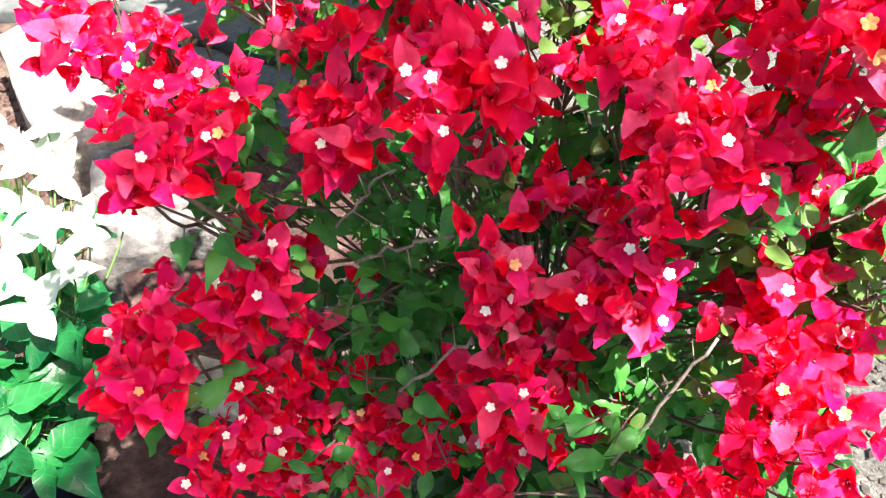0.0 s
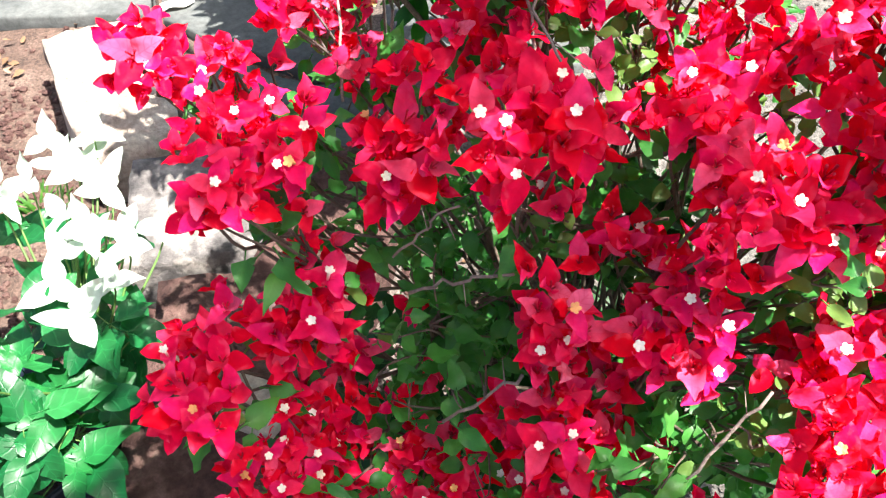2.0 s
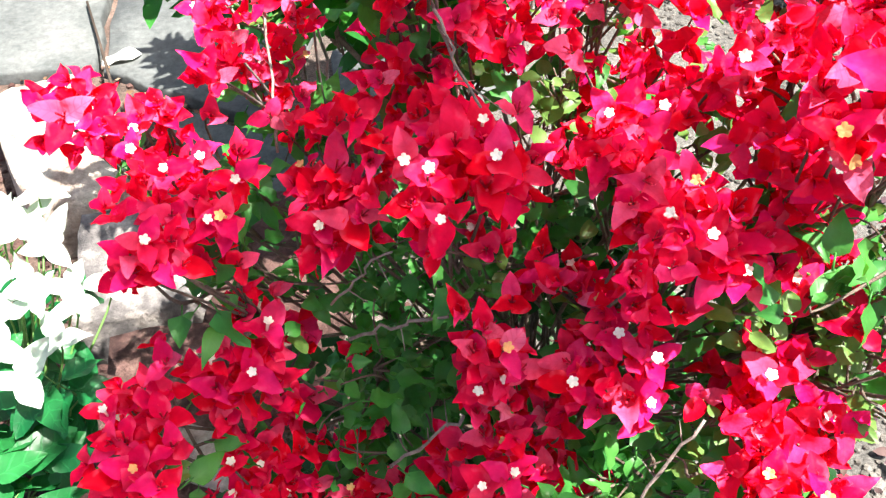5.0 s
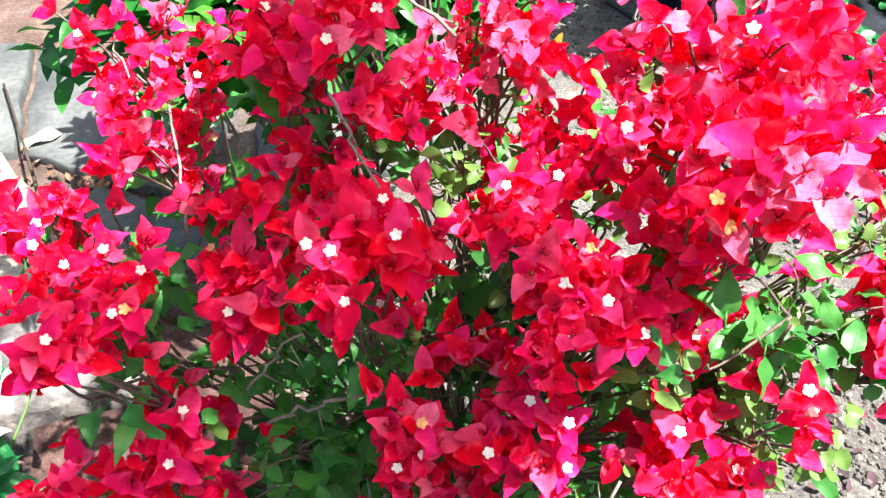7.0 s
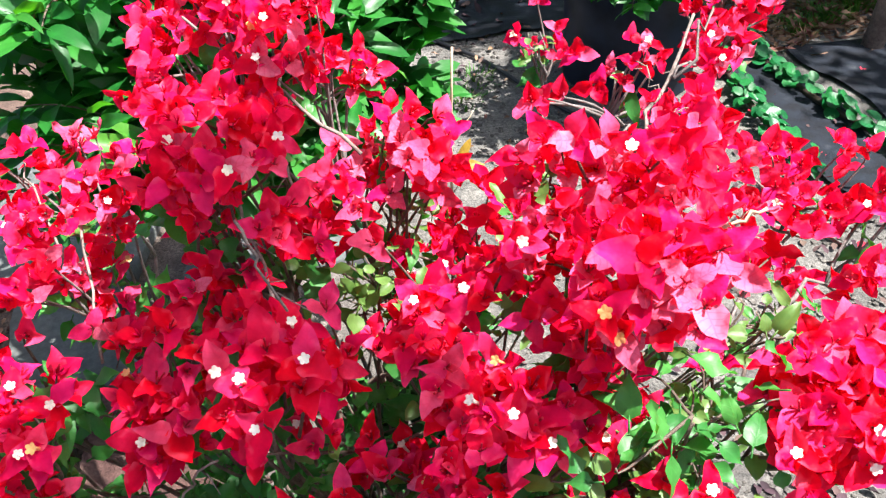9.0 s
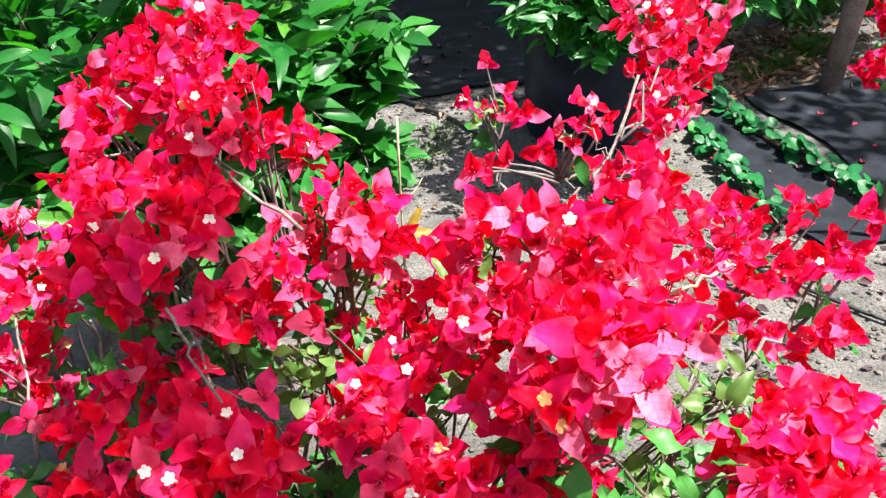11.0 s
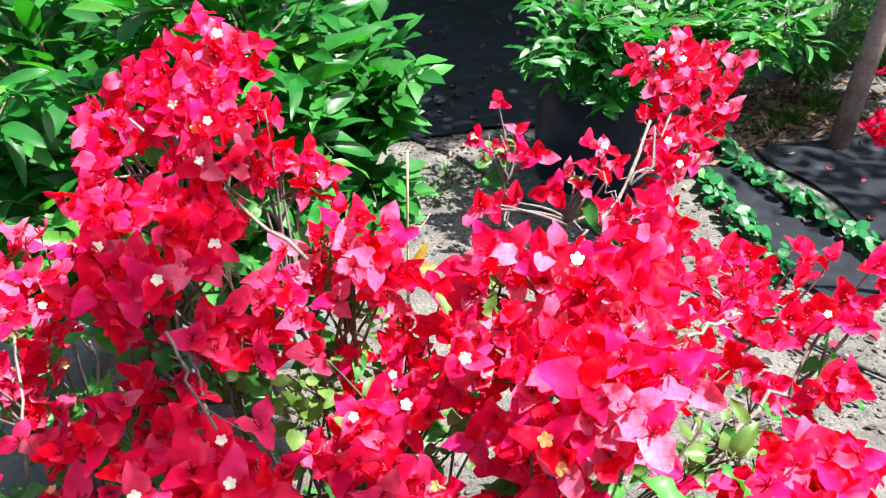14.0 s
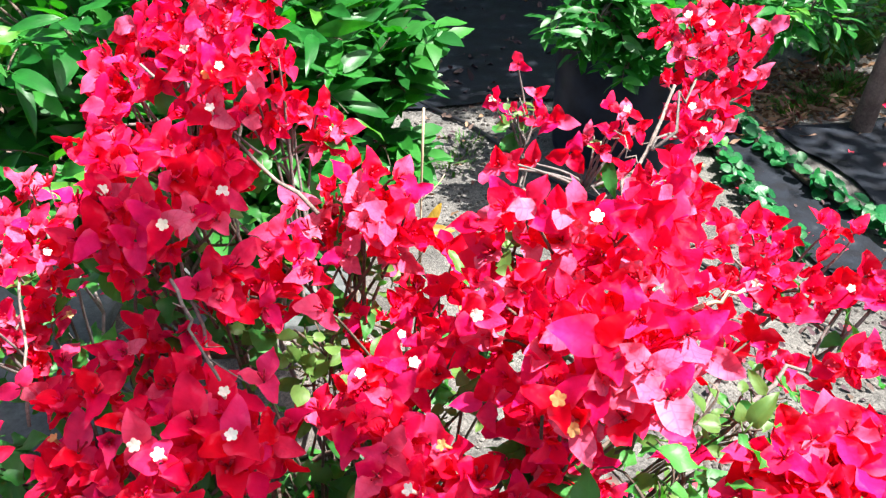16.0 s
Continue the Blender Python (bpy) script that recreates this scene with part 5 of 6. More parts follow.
# dense inside of the bush; the shade there is put into a darker leaf colour
SHADED_LEAF_MASS = leafy("shaded inner leaves", [(0.008, 0.045, 0.010), (0.012, 0.062, 0.013), (0.020, 0.080, 0.016)], (1.6, 2.2, 0.6), 0.25, 0.5, 0.3, 120.0, islands=True)
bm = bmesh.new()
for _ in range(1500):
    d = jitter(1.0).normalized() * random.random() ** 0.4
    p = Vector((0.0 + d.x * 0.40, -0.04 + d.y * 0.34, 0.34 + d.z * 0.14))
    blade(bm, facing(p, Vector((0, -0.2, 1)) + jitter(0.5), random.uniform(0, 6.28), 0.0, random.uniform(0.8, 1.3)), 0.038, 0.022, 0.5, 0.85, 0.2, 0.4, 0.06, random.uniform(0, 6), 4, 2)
tagged(part("inner_foliage", bm, SHADED_LEAF_MASS, bush, "dense green inner leaves, coloured darker for the shade inside", (0.12, 0.60, 0.0)), kind="stuff")


def bare_stem(plant, line, r0, r1, bark):
    line = [Vector(p) for p in line]
    bm = bmesh.new()
    way = [p - line[0] for p in bezier(line[0], line[0].lerp(line[1], 0.7), line[1].lerp(line[2], 0.3), line[2], 9)]
    way = [p + jitter(0.0022) if 0 < i < 9 else p for i, p in enumerate(way)]
    tube(bm, way, r0 * 0.72, r1 * 0.72, 6, 0.12)
    for k in (0.3, 0.55, 0.8):
        p = line[0].lerp(line[2], k) - line[0]
        tube(bm, [p, p + jitter(0.012)], 0.0008, 0.0003, 4)
    return part("branch", bm, bark, plant, "bare thorny stem", line[0])


bare_stem(bush, ((-0.075, 0.450, 0.772), (-0.028, 0.429, 0.817), (0.010, 0.407, 0.852)), 0.0022, 0.0017, TWIG_BARK)
bare_stem(bush, ((-0.045, 0.388, 0.665), (-0.006, 0.380, 0.724), (0.020, 0.372, 0.769)), 0.0024, 0.0018, TWIG_BARK)
bare_stem(bush, ((0.125, 0.290, 0.710), (0.162, 0.305, 0.787), (0.190, 0.324, 0.830)), 0.0024, 0.0017, TWIG_BARK)
bare_stem(bush, ((0.058, 0.54, 0.835), (0.121, 0.529, 0.870), (0.16, 0.505, 0.90)), 0.0035, 0.0025, BARK)
bare_stem(bush, ((0.05, 0.50, 0.80), (0.09, 0.48, 0.83), (0.13, 0.46, 0.86)), 0.0028, 0.002, BARK)
bare_stem(bush, ((0.031, 0.515, 0.94), (0.010, 0.585, 0.995), (0.0, 0.61, 1.04)), 0.0022, 0.0016, TWIG_BARK)
bare_stem(bush, ((0.05, 0.600, 0.96), (0.05, 0.622, 1.006), (0.040, 0.675, 1.04)), 0.0022, 0.0016, TWIG_BARK)
bare_stem(bush, ((0.112, 0.655, 1.010), (0.046, 0.712, 1.052), (-0.030, 0.790, 1.095)), 0.0026, 0.0017, TWIG_BARK)
bare_stem(bush, ((-0.145, 0.62, 0.84), (-0.150, 0.68, 0.895), (-0.16, 0.75, 0.93)), 0.0022, 0.0018, TWIG_BARK)
bare_stem(bush, ((-0.18, 0.72, 0.88), (-0.20, 0.77, 0.920), (-0.22, 0.83, 0.94)), 0.0019, 0.0014, TWIG_BARK)
bare_stem(bush, ((0.394, 0.700, 0.955), (0.425, 0.730, 0.986), (0.483, 0.800, 1.044)), 0.0036, 0.0026, TWIG_BARK)
bare_stem(bush, ((0.425, 0.725, 0.99), (0.420, 0.738, 1.005), (0.405, 0.755, 1.02)), 0.0016, 0.0010, TWIG_BARK)
bare_stem(bush, ((0.410, 0.700, 0.978), (0.425, 0.708, 0.982), (0.448, 0.712, 0.984)), 0.0012, 0.0007, TWIG_BARK)
bare_stem(bush, ((0.23, 0.725, 0.86), (0.215, 0.735, 0.905), (0.17, 0.70, 0.94)), 0.0030, 0.002, DARK_BARK)
bare_stem(bush, ((-0.088, 0.462, 0.805), (-0.061, 0.454, 0.853), (-0.032, 0.446, 0.884)), 0.0018, 0.0014, TWIG_BARK)
bare_stem(bush, ((0.005, 0.545, 1.032), (0.023, 0.504, 1.010), (0.036, 0.478, 0.994)), 0.0018, 0.0014, TWIG_BARK)

bare_stem(bush, ((0.389, 0.542, 0.955), (0.411, 0.537, 0.972), (0.437, 0.530, 0.987)), 0.0030, 0.0022, DRY_STEM)
CURLED_LEAVES = blades("leaf", PALE_LEAF, 1, length=0.034, width=0.014, low=0.5, high=0.9, fold=0.9, curl=0.7, wave=0.06, rows=8, stalk=0.008)
piece("leaf", CURLED_LEAVES[0], bush, along((0.380, 0.407, 0.960), (0.397, 0.408, 0.999), (-0.5, -0.5, 0.7)))
# more of the darkened leaves, where bright soil showed between the stems
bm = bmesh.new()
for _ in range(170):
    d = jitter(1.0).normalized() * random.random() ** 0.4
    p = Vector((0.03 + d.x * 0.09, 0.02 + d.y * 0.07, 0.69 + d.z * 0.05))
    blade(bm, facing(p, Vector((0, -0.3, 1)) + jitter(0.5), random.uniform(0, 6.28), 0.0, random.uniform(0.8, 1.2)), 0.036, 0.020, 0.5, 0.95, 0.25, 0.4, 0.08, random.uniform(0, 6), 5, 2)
tagged(part("inner_foliage", bm, SHADED_LEAF_MASS, bush, "green leaves between the stems, coloured darker for shade", (0.12, 0.60, 0.0)), kind="stuff")

# ---- the white bougainvillea in front of the stones ----
random.seed(11)
white_plant = thing("bougainvillea_plant", (-0.60, 0.66, 0.0), "low bougainvillea plant with white bracts and glossy green leaves", "flowering plant")
bm = bmesh.new()
tube(bm, bezier((0, 0, -0.02), (0.01, 0, 0.08), (-0.01, 0.02, 0.12), (0, 0.02, 0.2), 6), 0.010, 0.006, 7, 0.1)
part("trunk", bm, BARK, white_plant, "", (-0.60, 0.66, 0.0))


def white_blooms(plant, sites, size=0.9):
    sites = [Vector(p) for p in sites]
    root = WORLD[plant.name].translation + Vector((0, 0.02, 0.18))
    bm = bmesh.new()
    for p in sites:
        tube(bm, [q - root for q in bezier(root, root.lerp(p, 0.4) + Vector((0, 0, 0.05)), p - Vector((0, 0, 0.06)), p, 7)], 0.003, 0.0012, 5)
    branch = part("branch", bm, GREEN_STEM, plant, "green flowering stems", root)
    for p in sites:
        n = (Vector((0, -0.4, 0.9)) + jitter(0.25)).normalized()
        spin = random.uniform(0, 6.28)
        for k in range(3):
            piece("white_bract", random.choice(WHITE_BRACTS), branch, facing(p, n, spin + 2.094 * k, random.uniform(0.15, 0.6), size * random.uniform(0.9, 1.1)))


white_blooms(white_plant, ((-0.53, 0.64, 0.46), (-0.58, 0.70, 0.45)), 1.1)
white_blooms(white_plant, ((-0.67, 0.96, 0.43), (-0.63, 0.93, 0.45), (-0.70, 0.91, 0.44), (-0.65, 1.00, 0.40), (-0.60, 0.96, 0.40), (-0.71, 0.86, 0.45)))
white_blooms(white_plant, ((-0.58, 0.82, 0.45), (-0.55, 0.78, 0.46), (-0.62, 0.84, 0.44), (-0.60, 0.77, 0.44), (-0.55, 0.85, 0.40), (-0.52, 0.80, 0.42)))
white_blooms(white_plant, ((-0.64, 1.03, 0.43), (-0.71, 1.02, 0.43), (-0.58, 0.90, 0.44), (-0.52, 0.73, 0.43)))
white_blooms(white_plant, ((-0.50, 0.88, 0.38), (-0.61, 0.54, 0.46), (-0.74, 0.88, 0.45)), 0.85)
for centre, reach, count in (((-0.57, 0.54, 0.34), (0.07, 0.08, 0.07), 36), ((-0.53, 0.58, 0.36), (0.05, 0.09, 0.05), 14), ((-0.62, 0.70, 0.36), (0.10, 0.10, 0.08), 34), ((-0.50, 0.68, 0.38), (0.07, 0.07, 0.06), 18),
                             ((-0.66, 0.88, 0.32), (0.10, 0.09, 0.06), 22), ((-0.66, 0.56, 0.30), (0.08, 0.09, 0.08), 24), ((-0.62, 0.42, 0.26), (0.07, 0.08, 0.06), 12)):
    leafy_branch(white_plant, centre, reach, count, WORLD[white_plant.name].translation + Vector((0, 0, 0.16)), GLOSSY_LEAVES, 1.12, 0.45, "glossy_leaf", GREEN_STEM)


# ---- shrubs behind ----
random.seed(5)
def shrub(name, base, label, crowns, shapes, mass, single=280, size=0.9, droop=0.35, bark=None, category="shrub"):
    """A leafy shrub: stems from one base, leaves along arching twigs; the nearest leaves are pieces, the rest one mass."""
    plant = thing(name, base, label, category, "leafy shrubs behind the bush")
    base = Vector(base)
    stems, leaves = bmesh.new(), []
    for centre, reach, twigs in crowns:
        centre, reach = Vector(centre), Vector(reach)
        fork = base.lerp(centre, 0.55)
        tube(stems, [p - base for p in bezier(base, base + Vector((0, 0, 0.15)), fork, centre, 8)], 0.010, 0.004, 6, 0.1)
        for _ in range(twigs):
            d = jitter(1.0).normalized()
            end = centre + Vector((d.x * reach.x, d.y * reach.y, d.z * reach.z)) * random.uniform(0.55, 1.0)
            start = fork.lerp(centre, random.random())
            twig = bezier(start, start.lerp(end, 0.35) + Vector((0, 0, 0.06)), start.lerp(end, 0.7) + Vector((0, 0, 0.05)), end, 8)
            tube(stems, [p - base for p in twig], 0.003, 0.001, 4)
            way = (end - start).normalized()
            for i in range(2, 9):
                for side in (-1, 1):
                    out = way.cross(Vector((0, 0, 1))) * side * 0.9 + way * 0.7 + Vector((0, 0, -droop + 0.15)) + jitter(0.25)
                    n = Vector((0, -0.25, 1)) + jitter(0.35)
                    x = out.normalized()
                    z = (n - x * n.dot(x)).normalized()
                    m = Matrix((x, z.cross(x), z)).transposed().to_4x4()
                    m.translation = twig[i] + jitter(0.006)
                    leaves.append(m @ Matrix.Scale(size * random.uniform(0.65, 1.15), 4))
    part("stem", stems, bark or BARK, plant, "", base)
    leaves.sort(key=lambda m: m.translation.y - 0.5 * m.translation.z)
    for m in leaves[:single]:
        piece("leaf", random.choice(shapes), plant, m)
    rest = bmesh.new()
    for m in leaves[single:]:
        blade(rest, Matrix.Translation(-base) @ m, 0.10, 0.034, 0.62, 0.85, 0.2, 0.35, 0.02, random.uniform(0, 6), 4, 2)
    if len(rest.verts):
        tagged(part("foliage", rest, mass, plant, "dense green leaves", base), kind="stuff")
    else:
        rest.free()
    return plant


shrub("leafy_shrub", (-0.02, 1.60, 0.0), "bushy shrub with glossy pointed green leaves behind the bougainvillea",
      (((-0.28, 1.85, 0.78), (0.20, 0.18, 0.22), 34), ((-0.24, 1.58, 0.95), (0.20, 0.16, 0.22), 34), ((-0.05, 1.75, 0.85), (0.3, 0.18, 0.28), 34), ((-0.24, 1.26, 0.98), (0.26, 0.18, 0.20), 40), ((0.08, 1.28, 0.98), (0.24, 0.18, 0.20), 40), ((0.19, 1.42, 0.84), (0.12, 0.18, 0.18), 32), ((-0.30, 1.32, 0.72), (0.24, 0.18, 0.20), 30),
       ((0.27, 1.45, 0.86), (0.10, 0.14, 0.12), 26), ((0.25, 1.38, 0.70), (0.08, 0.10, 0.10), 16), ((-0.02, 1.32, 0.72), (0.20, 0.16, 0.20), 30), ((0.0, 1.5, 1.10), (0.40, 0.22, 0.10), 10), ((-0.12, 1.13, 0.80), (0.28, 0.08, 0.13), 24), ((0.09, 1.21, 0.72), (0.10, 0.09, 0.13), 18), ((0.17, 1.60, 0.62), (0.10, 0.2, 0.22), 28), ((-0.15, 1.6, 0.45), (0.3, 0.25, 0.25), 20), ((0.02, 1.5, 0.45), (0.14, 0.2, 0.2), 18)), SHRUB_LEAVES, SHRUB_MASS, 290, 0.85)

# ---- the black nursery pot and its plant ----
BLACK_PLASTIC = plain("black plastic", (0.010, 0.015, 0.028), 0.48, 0.22, 0.5, 14.0)


def nursery_pot(x, y, r, h, label):
    pot = thing("nursery_pot", (x, y, 0.0), label, "plant pot", "black nursery pots")
    bm = bmesh.new()
    outline = [(0.90 * r, 0.0), (0.94 * r, 0.25 * h), (0.97 * r, 0.6 * h), (1.0 * r, 0.95 * h), (1.04 * r, 0.955 * h), (1.04 * r, h), (0.98 * r, h), (0.95 * r, 0.8 * h)]
    rings = [[bm.verts.new((q * (1 + 0.012 * math.sin(5 * a + 9 * z)) * math.cos(a), q * (1 + 0.012 * math.sin(5 * a + 9 * z)) * math.sin(a), z)) for a in (2 * math.pi * k / 40 for k in range(40))] for q, z in outline]
    for a, b in zip(rings, rings[1:]):
        for k in range(40):
            bm.faces.new((a[k], a[(k + 1) % 40], b[(k + 1) % 40], b[k]))
    part("body", bm, BLACK_PLASTIC, pot, "", (x, y, 0.0))
    bm = bmesh.new()
    hub = bm.verts.new((0, 0, 0.83 * h))
    rim = [bm.verts.new((0.955 * r * math.cos(a), 0.955 * r * math.sin(a), 0.81 * h + 0.008 * math.sin(7 * a))) for a in (2 * math.pi * k / 30 for k in range(30))]
    for k in range(30):
        bm.faces.new((hub, rim[k], rim[(k + 1) % 30]))
    part("soil", bm, RED_STONE, pot, "dark potting soil", (x, y, 0.0))


nursery_pot(1.245, 2.67, 0.25, 0.42, "tall black plastic nursery pot standing on bare soil")
nursery_pot(-0.715, 0.60, 0.135, 0.21, "small black plastic nursery pot under the white flowering plant")
shrub("potted_shrub", (1.18, 2.58, 0.30), "leafy green shrub growing from the black pot",
      (((0.96, 2.25, 0.62), (0.18, 0.14, 0.13), 22), ((1.20, 2.25, 0.60), (0.20, 0.16, 0.14), 26), ((1.42, 2.25, 0.62), (0.18, 0.16, 0.14), 22), ((1.2, 2.5, 0.65), (0.45, 0.25, 0.2), 40), ((1.05, 2.22, 0.48), (0.09, 0.06, 0.06), 8), ((1.46, 2.04, 0.68), (0.13, 0.10, 0.10), 12),
       ((1.30, 2.42, 0.48), (0.16, 0.08, 0.08), 14), ((1.12, 2.36, 0.52), (0.2, 0.07, 0.1), 18), ((1.08, 2.46, 0.47), (0.2, 0.1, 0.09), 22)), SHRUB_LEAVES, SHRUB_MASS, 240, 0.72)
shrub("leafy_shrub", (1.9, 3.5, 0.0), "dense dark green shrub at the back of the nursery",
      (((1.72, 3.05, 0.30), (0.24, 0.16, 0.18), 22), ((2.02, 3.10, 0.32), (0.24, 0.16, 0.2), 24), ((2.25, 3.0, 0.30), (0.25, 0.12, 0.18), 26), ((2.65, 3.0, 0.36), (0.3, 0.15, 0.22), 26), ((2.2, 3.6, 0.5), (0.6, 0.3, 0.3), 30)), SHRUB_LEAVES, SHRUB_MASS, 200, 0.6)
shrub("leafy_shrub", (1.3, 4.9, 0.0), "dark green shrub in deep shade far behind the pot",
      (((1.0, 4.9, 0.6), (0.6, 0.4, 0.4), 30), ((1.8, 4.9, 0.6), (0.6, 0.4, 0.4), 30)), SHRUB_LEAVES, SHRUB_MASS, 60, 0.9)

shrub("leafy_shrub", (2.75, 3.95, 0.0), "green shrub with pointed leaves beside the fine grass",
      (((2.40, 3.55, 0.34), (0.30, 0.2, 0.2), 26), ((3.0, 3.6, 0.34), (0.32, 0.2, 0.22), 26), ((2.7, 3.8, 0.5), (0.5, 0.25, 0.22), 30)), SHRUB_LEAVES, SHRUB_MASS, 120, 0.62)


def grass_tuft(x, y, count, height, label, width=0.006):
    """Arching blades from one root, far too many to count."""
    bm = bmesh.new()
    for _ in range(count):
        a, r = random.uniform(0, 6.28), random.uniform(0, 0.09)
        lean, h = random.uniform(0.2, 1.0), height * random.uniform(0.6, 1.1)
        foot, way = Vector((r * math.cos(a), r * math.sin(a), -0.01)), Vector((math.cos(a), math.sin(a), 0))
        side = Vector((-way.y, way.x, 0)) * width / 2
        line = [foot + way * (lean * h * s * s) + Vector((0, 0, h * (s - 0.35 * lean * s * s))) for s in (0, 0.3, 0.6, 0.85, 1.0)]
        rows = [(bm.verts.new(p - side * (1 - 0.9 * i / 4)), bm.verts.new(p + side * (1 - 0.9 * i / 4))) for i, p in enumerate(line)]
        for p, q in zip(rows, rows[1:]):
            bm.faces.new((p[0], p[1], q[1], q[0]))
    ob = new("grass_tuft", finish(bm, "grass_tuft", GRASS))
    place(ob, None, Matrix.Translation((x, y, ground_height(x, y))))
    return tagged(ob, label, "grass", kind="stuff")


grass_tuft(2.72, 3.50, 900, 0.40, "arching tuft of fine green grass behind the post", 0.005)
grass_tuft(2.95, 3.45, 700, 0.38, "arching tuft of fine green grass behind the post", 0.005)
grass_tuft(2.20, 2.96, 260, 0.07, "low dark green weeds on the shaded soil", 0.012)
grass_tuft(2.06, 2.90, 220, 0.06, "low dark green weeds on the shaded soil", 0.012)
grass_tuft(2.40, 3.05, 260, 0.08, "low dark green weeds on the shaded soil", 0.012)
grass_tuft(2.52, 3.38, 600, 0.30, "arching tuft of fine green grass behind the post", 0.005)
grass_tuft(0.62, 2.62, 60, 0.05, "small green weeds in the sunny soil", 0.008)
grass_tuft(0.70, 2.75, 50, 0.05, "small green weeds in the sunny soil", 0.008)
grass_tuft(-0.98, 1.27, 60, 0.05, "small pale green weed beside the pale stone", 0.012)

# ---- hose, pole, weed mat, creepers ----
random.seed(7)
HOSE = plain("black hose", (0.015, 0.015, 0.016), 0.5, 0.4)
bm = bmesh.new()
tube(bm, [Vector((x, y, ground_height(x, y) + 0.012)) for x, y in ((0.40, 3.6), (0.52, 3.30), (0.64, 3.06), (0.755, 2.90), (0.82, 2.75), (0.88, 2.59), (0.96, 2.44), (1.06, 2.29), (1.14, 2.08), (1.25, 1.85), (1.36, 1.66), (1.50, 1.45), (1.7, 1.2))], 0.009, 0.005, 8)
hose = new("irrigation_hose", finish(bm, "irrigation_hose", HOSE))
tagged(hose, "thin black irrigation hose lying across the soil", "hose")

POST_WOOD = mineral("weathered wood", [(0.3, (0.19, 0.125, 0.105)), (0.7, (0.42, 0.31, 0.27))], 12.0, 90.0, 0.85, 0.6, 0.004)
bm = bmesh.new()
tube(bm, [(0, 0, -0.03), (0.01, 0.0, 0.5), (0.015, 0.01, 1.2), (0.03, 0.01, 2.2)], 0.042, 0.038, 8, 0.05)
post = new("wooden_post", finish(bm, "wooden_post", POST_WOOD))
place(post, None, pose(2.21, 2.66, 0, 0, 4, 0))
tagged(post, "weathered brown wooden post set in the soil", "post")

# dust, plus reflected sky painted as a blue tint, sunlit spots as paler mottling
MAT_PLASTIC = mineral("dusty sky-tinted weed mat", [(0.38, (0.003, 0.004, 0.008)), (0.6, (0.008, 0.012, 0.021)), (0.80, (0.055, 0.060, 0.070))], 11.0, 80.0, 0.75, 0.5, 0.006)


def weed_mat(x0, x1, y0, y1, label):
    bm = bmesh.new()
    nx, ny = int((x1 - x0) / 0.04) + 1, int((y1 - y0) / 0.04) + 1
    cells = []
    for j in range(ny):
        y = y0 + 0.04 * j
        row = []
        for i in range(nx):
            x = x0 + 0.04 * i + 0.03 * math.sin(y * 9)
            row.append(bm.verts.new((x, y + 0.02 * math.sin(x * 8), 0.012 + ground_height(x, y) + 0.014 * abs(noise.noise(Vector((x * 4, y * 9, 3)))))))
        cells.append(row)
    for a, b in zip(cells, cells[1:]):
        for j in range(nx - 1):
            bm.faces.new((a[j], a[j + 1], b[j + 1], b[j]))
    return tagged(new("weed_mat", finish(bm, "weed_mat", MAT_PLASTIC)), label, "ground cover", "weed mats")


weed_mat(1.92, 3.4, 1.7, 2.75, "creased black plastic weed mat with dappled shade")
weed_mat(1.58, 1.82, 1.7, 2.75, "narrow strip of black weed mat between the creeper rows")
weed_mat(0.30, 1.72, 3.08, 5.3, "dark plastic weed mat in deep shade behind the pot")

CREEPER_LEAVES = blades("creeper_leaf", GLOSSY_LEAF, 6, length=(0.05, 0.07), width=(0.045, 0.06), low=0.35, high=0.5, fold=(0.0, 0.2), curl=(0.1, 0.4), wave=0.02, rows=6)


def creeper(line, count, spread, label, size=0.9):
    line = [Vector((x, y, ground_height(x, y) + 0.02)) for x, y in line]
    plant = thing("creeper", line[0], label, "creeping plant", "creeper rows along the weed mat")
    bm = bmesh.new()
    tube(bm, [p - line[0] for p in line], 0.012, 0.010, 6, 0.1)
    part("stem", bm, DARK_BARK, plant, "", line[0])
    for i in range(count):
        t = random.random() * (len(line) - 1)
        k = min(int(t), len(line) - 2)
        p = line[k].lerp(line[k + 1], t - k) + Vector((random.gauss(0, spread), random.gauss(0, spread), random.uniform(0.01, 0.05)))
        piece("leaf", random.choice(CREEPER_LEAVES), plant, facing(p, Vector((0.1, -0.4, 1)) + jitter(0.3), random.uniform(0, 6.28), random.uniform(-0.3, 0.2), size * random.uniform(0.8, 1.2)))


creeper(((1.62, 2.85), (1.58, 2.58), (1.55, 2.35), (1.53, 2.1), (1.5, 1.85)), 110, 0.018, "low green creeper trailing along the soil strip", 0.75)
creeper(((1.80, 3.0), (1.77, 2.78), (1.75, 2.55), (1.77, 2.3), (1.83, 2.08), (1.88, 1.86), (1.95, 1.6)), 150, 0.016, "row of round shiny green creeper leaves along the weed mat", 0.85)

